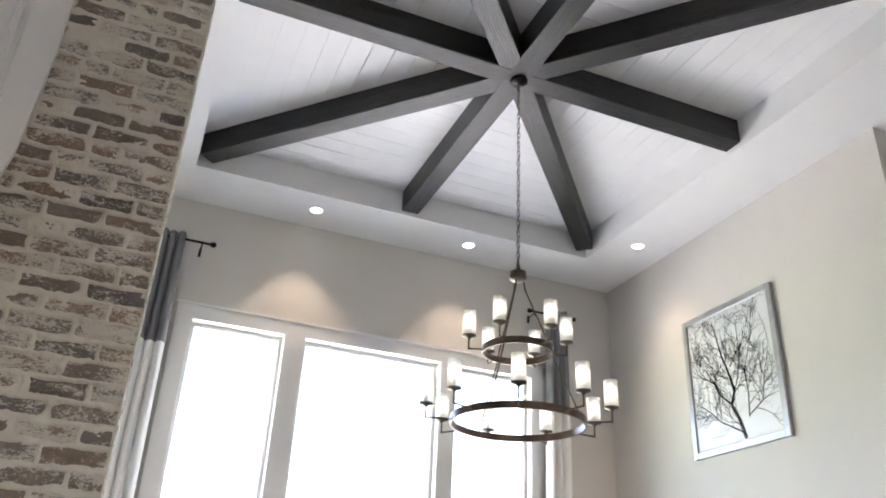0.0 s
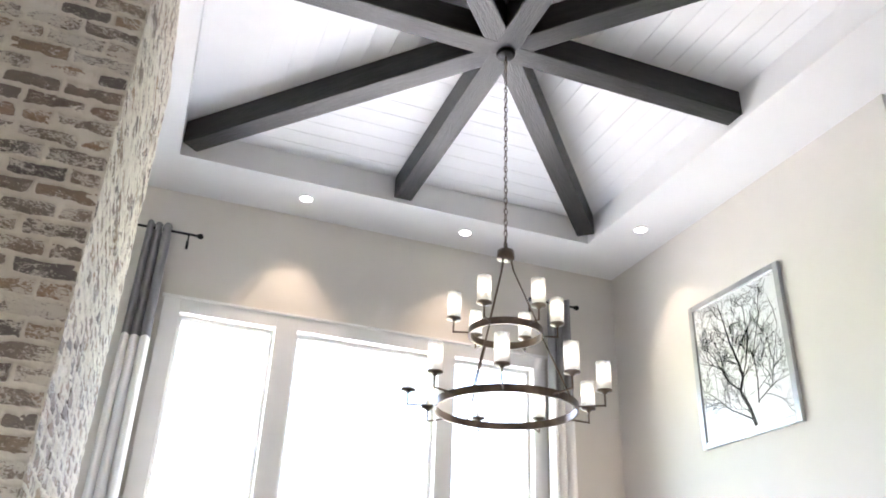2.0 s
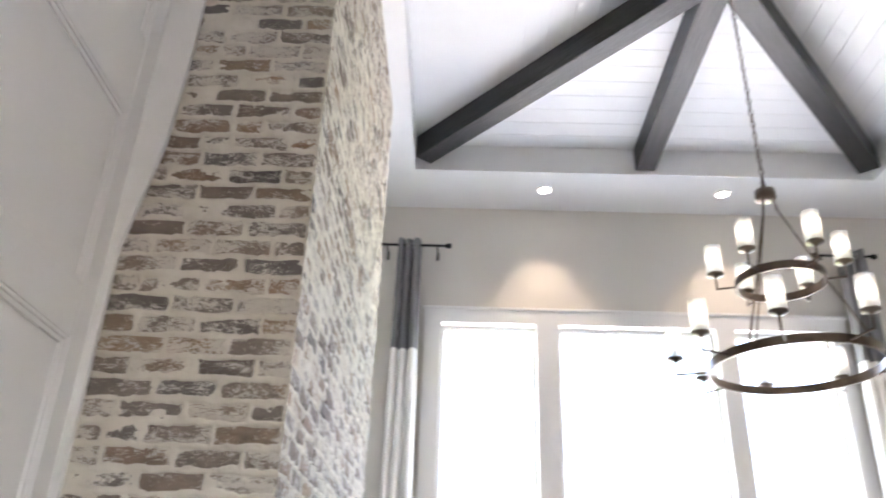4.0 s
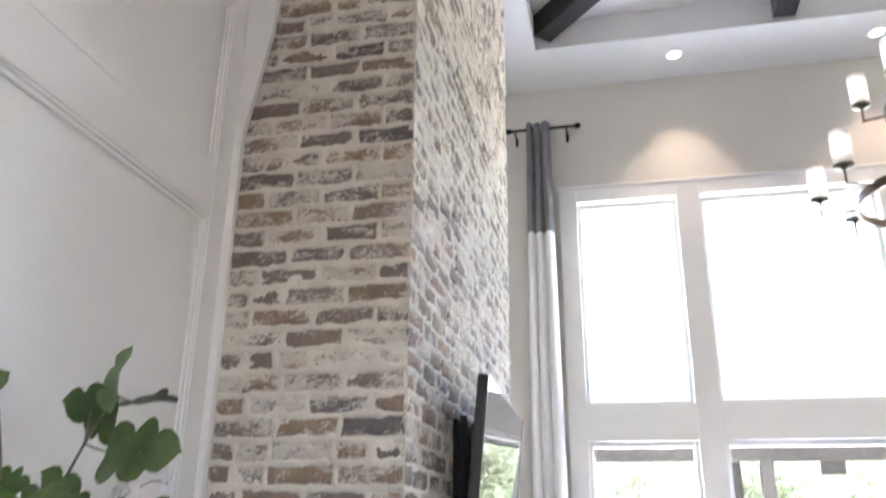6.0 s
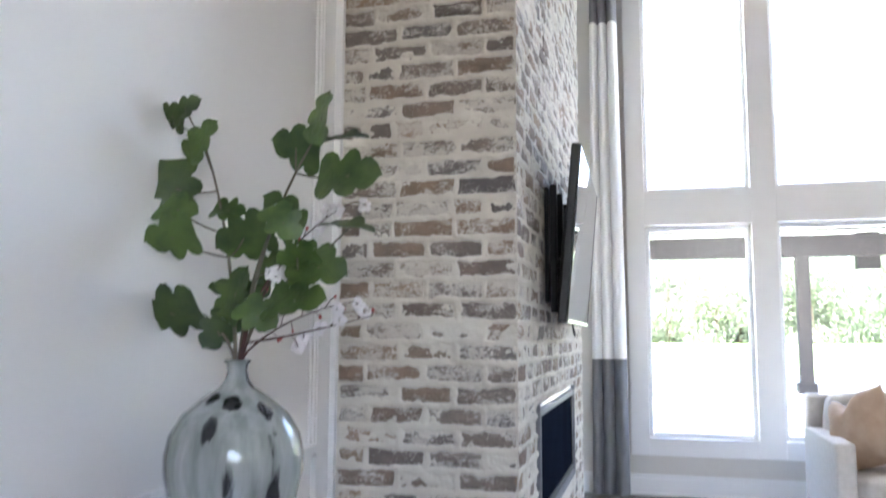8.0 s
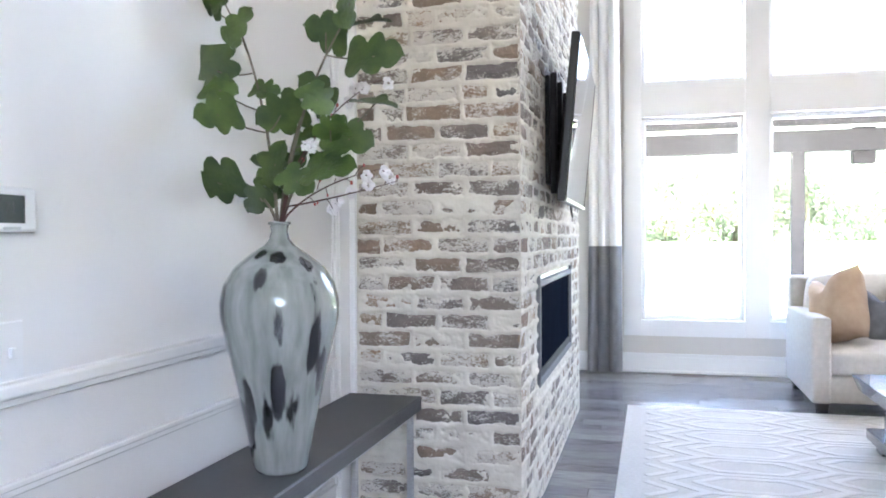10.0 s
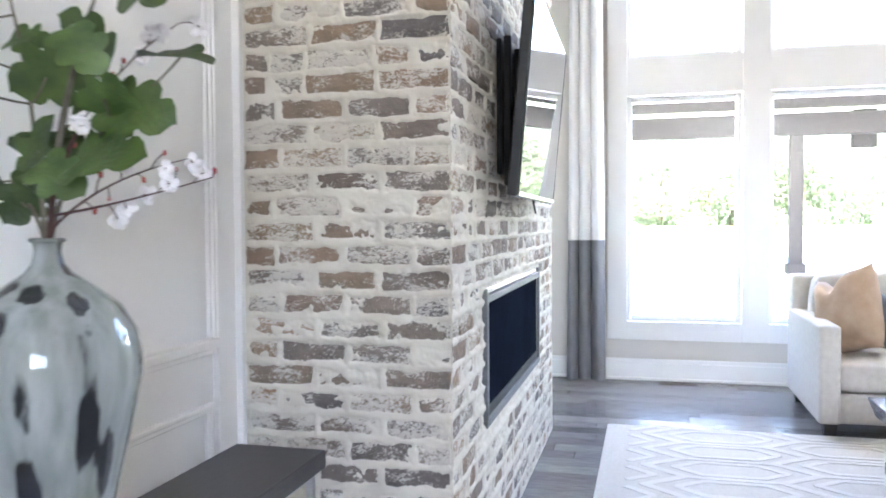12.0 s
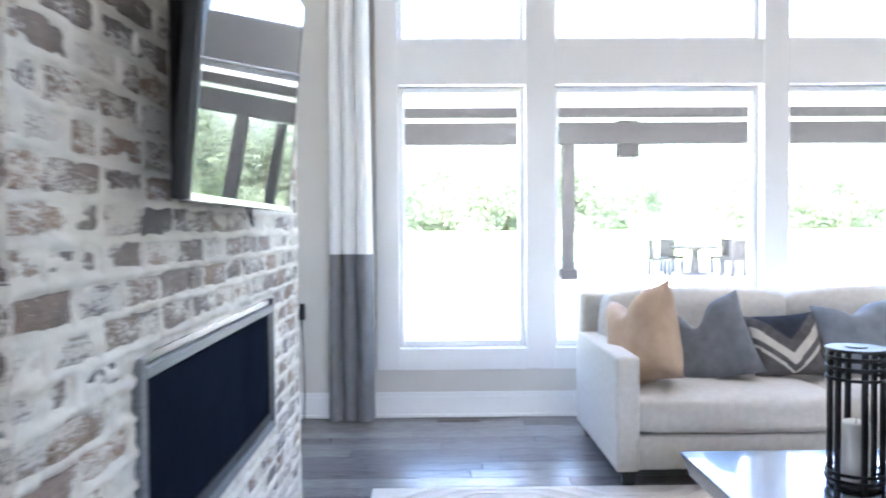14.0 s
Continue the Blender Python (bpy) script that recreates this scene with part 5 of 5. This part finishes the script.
def lantern(cx, cy, r, h, candle_h, label):
    t = thing("candle_lantern", (cx, cy, CTZ), label, "lantern", "candle lanterns")
    for k in range(6):
        a = radians(60 * k + 20)
        part("post", one_box(cx + r * math.cos(a) - 0.008, cy + r * math.sin(a) - 0.008, CTZ, cx + r * math.cos(a) + 0.008, cy + r * math.sin(a) + 0.008, CTZ + h - 0.012, bevel=0.001, seg=1), M_BLACK_METAL, t)
    for z in (0.03, 0.052, h - 0.10, h - 0.066, h - 0.034):
        bm = bmesh.new()
        ring_band(bm, (cx, cy, CTZ + z), r + 0.012, 0.006, 0.010, 40)
        part("hoop", bm, M_BLACK_METAL, t)
    bm = bmesh.new()
    lathe(bm, ((0.0, CTZ + h), (r * 0.42, CTZ + h), (r * 0.42, CTZ + h - 0.004), (r + 0.016, CTZ + h - 0.004), (r + 0.018, CTZ + h - 0.012), (0, CTZ + h - 0.012)), (cx, cy, 0), 40)
    part("lid", bm, M_BLACK_METAL, t, smooth=False)
    bm = bmesh.new()
    lathe(bm, ((0.0, CTZ + 0.004), (r, CTZ + 0.004), (r, CTZ + 0.012), (0, CTZ + 0.012)), (cx, cy, 0), 40)
    part("base", bm, M_BLACK_METAL, t)
    bm = bmesh.new()
    cr = 0.042
    lathe(bm, ((0.0, 0.0), (cr, 0.0), (cr, candle_h - 0.006), (cr - 0.006, candle_h), (0.012, candle_h - 0.010), (0, candle_h - 0.010)), (cx, cy, CTZ + 0.0125), 32)
    part("candle", bm, M_CANDLE, t, "white pillar candle", smooth=False)
    bm = bmesh.new()
    rod_between(bm, (cx, cy, CTZ + candle_h), (cx + 0.002, cy, CTZ + candle_h + 0.022), 0.0014, seg=5)
    part("wick", bm, M_BLACK_PLASTIC, t)


lantern(1.90, 4.62, 0.078, 0.455, 0.20, "tall black metal candle lantern with a white candle")
lantern(1.965, 4.36, 0.07, 0.29, 0.12, "short black metal candle lantern with a white candle")

# ---- outside ----
solid("ground", one_box(-400, WALL_Y + 0.2, -0.5, 400, 700, -0.14), M_GRASS, "bright green lawn outside the windows", "lawn", kind="structure")
solid("patio", one_box(-8, WALL_Y + 0.2, -0.16, 20, 31, -0.10), M_CONCRETE, "pale concrete patio", "patio", kind="structure")
PV0, PV1 = -3.6, 16.7
pav = thing("pavilion", (6.5, 22, -0.1), "dark timber patio pavilion with a deep beam", "pavilion")
part("front_beam", one_box(PV0, 21.65, 3.26, PV1, 21.98, 3.785), M_DARK_TIMBER, pav)
part("rear_beam", one_box(PV0, 27.4, 3.87, PV1, 27.7, 4.11), M_DARK_TIMBER, pav)
part("fascia", one_box(PV0 - 0.15, 21.4, 3.884, PV1 + 0.15, 21.65, 4.112), M_DARK_TIMBER, pav)
part("roof", one_box(PV0 - 0.5, 17.0, 4.114, PV1 + 0.5, 28.4, 4.22), M_TRIM, pav, "white boarded roof underside")
for x, y in ((3.95, 21.81), (-3.3, 21.81), (16.4, 21.81), (-3.3, 27.55), (3.95, 27.55), (16.4, 27.55)):
    part("post", one_box(x - 0.15, y - 0.15, -0.1, x + 0.15, y + 0.15, 3.259 if y < 24 else 3.869, bevel=0.015, seg=1), M_DARK_TIMBER, pav)
    part("post_base", one_box(x - 0.21, y - 0.21, -0.1, x + 0.21, y + 0.21, 0.16, bevel=0.015, seg=1), M_DARK_TIMBER, pav)
part("hanging_post", one_box(5.26, 21.99, 2.96, 5.78, 22.3, 3.87, bevel=0.015, seg=1), M_DARK_TIMBER, pav)
FANX, FANY, FANZ = 4.2, 23.8, 3.52
fan = thing("ceiling_fan", (FANX, FANY, FANZ), "white patio ceiling fan hanging under the pavilion", "fan")
bm = bmesh.new()
rod_between(bm, (FANX, FANY, FANZ), (FANX, FANY, 4.113), 0.03)
rod_between(bm, (FANX, FANY, FANZ - 0.14), (FANX, FANY, FANZ + 0.03), 0.16, seg=20)
part("motor_housing", bm, M_TRIM, fan)
for k in range(5):
    bm = one_box(0.13, -0.09, -0.01, 0.95, 0.09, 0.01, bevel=0.004, seg=1)
    bmesh.ops.transform(bm, matrix=pose(FANX, FANY, FANZ - 0.04, 0, 0, 72 * k + 15) @ pose(0, 0, 0, 10), verts=bm.verts)
    part("blade", bm, M_TRIM, fan)


def patio_chair(x, y, rz):
    c = thing("patio_chair", (0, 0, 0), "slatted wooden patio dining chair", "chair", "patio dining set")
    for lx in (-0.22, 0.18):
        part("leg", one_box(lx, -0.24, 0, lx + 0.07, -0.17, 0.43), M_CEDAR, c)
        part("leg", one_box(lx, 0.18, 0, lx + 0.07, 0.25, 0.95), M_CEDAR, c)
    part("seat", one_box(-0.24, -0.25, 0.40, 0.26, 0.20, 0.47, bevel=0.005, seg=1), M_CEDAR, c)
    for k in range(5):
        part("slat", one_box(-0.155 + 0.072 * k, 0.19, 0.46, -0.105 + 0.072 * k, 0.23, 0.90), M_CEDAR, c)
    part("top_rail", one_box(-0.18, 0.185, 0.87, 0.19, 0.22, 0.94), M_CEDAR, c)
    c.matrix_basis = pose(x, y, -0.1, 0, 0, rz)
    return c


TBX, TBY = 7.6, 23.2
pc = patio_chair(TBX - 1.0, TBY - 0.2, 90)
copy_thing(pc, pose(TBX + 0.75, TBY - 0.75, -0.1, 0, 0, 200))
copy_thing(pc, pose(TBX + 0.95, TBY + 0.55, -0.1, 0, 0, -60))
copy_thing(pc, pose(TBX - 0.35, TBY + 0.95, -0.1, 0, 0, 15))
pt = thing("patio_table", (TBX, TBY, -0.1), "round wooden patio dining table", "table")
bm = bmesh.new()
lathe(bm, ((0, 0.70), (0.62, 0.70), (0.64, 0.73), (0.62, 0.78), (0, 0.78)), (TBX, TBY, -0.1), 32)
part("tabletop", bm, M_CEDAR, pt)
bm = bmesh.new()
lathe(bm, ((0.34, 0.0), (0.34, 0.04), (0.12, 0.08), (0.09, 0.64), (0.24, 0.70)), (TBX, TBY, -0.1), 20)
part("pedestal", bm, M_CEDAR, pt)


def tree(x, y, h, seed):
    r = random.Random(seed)
    t = thing("tree", (x, y, -0.14), "leafy green tree beyond the lawn", "tree", "trees beyond the lawn")
    bm = bmesh.new()
    top = Vector((x + r.uniform(-0.4, 0.4), y, h * 0.75))
    tube(bm, bend((x, y, -0.2), (x, y, h * 0.4), top, 6), [0.16 * h / 6 * (1 - 0.13 * i) for i in range(7)], 8)
    limbs = []
    for k in range(22):
        a = r.uniform(0, 6.28)
        z = h * r.uniform(-0.02, 0.62)
        e = Vector((x + math.cos(a) * h * r.uniform(0.2, 0.36), y + math.sin(a) * h * r.uniform(0.2, 0.36), z + h * r.uniform(0.1, 0.3)))
        limbs.append(e)
        tube(bm, bend((x, y, z), (Vector((x, y, z)) + e) / 2 + Vector((0, 0, -0.1)), e, 4), [0.05, 0.045, 0.035, 0.025, 0.015], 5)
    part("trunk", bm, M_BARK, t)
    vs, fs = [], []
    for c in limbs + [top, top + Vector((0, 0, h * 0.1))] + [Vector((x + h * 0.1 * k, y - h * 0.1, h * 0.05)) for k in (-2, -1, 0, 1, 2)]:
        for _ in range(150):
            d = Vector((r.gauss(0, 1), r.gauss(0, 1), r.gauss(0, 0.8))) * h * 0.10
            p = c + d
            s = r.uniform(0.35, 0.7)
            q = Euler((r.uniform(0, 6), r.uniform(0, 6), r.uniform(0, 6))).to_matrix()
            k = len(vs)
            vs.extend((p + q @ Vector(v))[:] for v in ((-s, 0, 0), (0, -s * 0.5, 0.03), (s, 0, 0), (0, s * 0.5, 0.03)))
            fs.append((k, k + 1, k + 2, k + 3))
    me = bpy.data.meshes.new("crown")
    me.from_pydata([(v[0] - x, v[1] - y, v[2] + 0.14) for v in vs], [], fs)
    me.materials.append(M_FOLIAGE)
    ob = new("crown", me)
    ob.parent = t
    return t


trees = [tree(-16, 205, 24.0, 1), tree(4, 230, 29.0, 2), tree(28, 200, 21.0, 3)]
tr2 = random.Random(8)
for k in range(66):
    src = trees[k % 3]
    x, y = -130 + 5.6 * k + tr2.uniform(-4, 4), tr2.uniform(190, 260)
    copy_thing(src, pose(x, y, -0.14, 0, 0, tr2.uniform(0, 360)))

# ---- floor planks ----
rp = random.Random(2)
pw = 0.127
planks = {}
rest_v, rest_f = [], []
row = 0
y = WALL_Y
while y > BACK_Y:
    x = LEFT_X - rp.uniform(0, 0.9)
    east = RIGHT_X if y > CORNER_Y else FAR_X
    while x < east:
        L = round(rp.choice((0.9, 1.2, 1.5, 1.8)), 1)
        a, b = max(x, LEFT_X), min(x + L, east)
        if b - a > 0.02:
            if y > 3.3 and b > -0.1:
                key = round(b - a, 3)
                if key not in planks:
                    planks[key] = mesh_of("plank", one_box(-(b - a) / 2 + 0.001, -pw / 2 + 0.001, -0.012, (b - a) / 2 - 0.001, pw / 2 - 0.001, 0, bevel=0.0015, seg=1), M_FLOOR)
                ob = new("plank", planks[key])
                ob.parent = bpy.data.objects["floor"]
                ob.location = ((a + b) / 2, y - pw / 2, 0)
            else:
                k = len(rest_v)
                rest_v.extend(((a + 0.001, y - pw + 0.001, 0), (b - 0.001, y - pw + 0.001, 0), (b - 0.001, y - 0.001, 0), (a + 0.001, y - 0.001, 0)))
                rest_f.append((k, k + 1, k + 2, k + 3))
        x += L
    y -= pw
    row += 1
me = bpy.data.meshes.new("far_planks")
me.from_pydata(rest_v, [], rest_f)
me.materials.append(M_FLOOR)
ob = tagged(new("far_planks", me), kind="stuff")
ob.parent = bpy.data.objects["floor"]

# ---- bricks ----
rest = ([], [])
lay(side_bricks, place_side, lambda c, s: c < 62, rest)
lay(front_bricks, place_front, lambda c, s: c < 30 and s < 0.5, rest)
me = bpy.data.meshes.new("upper_bricks")
me.from_pydata(*([rest[0], [], rest[1]]))
me.materials.append(M_BRICK)
ob = tagged(new("upper_bricks", me), kind="stuff")
ob.parent = chimney
ob.location = -BASE[chimney.name]
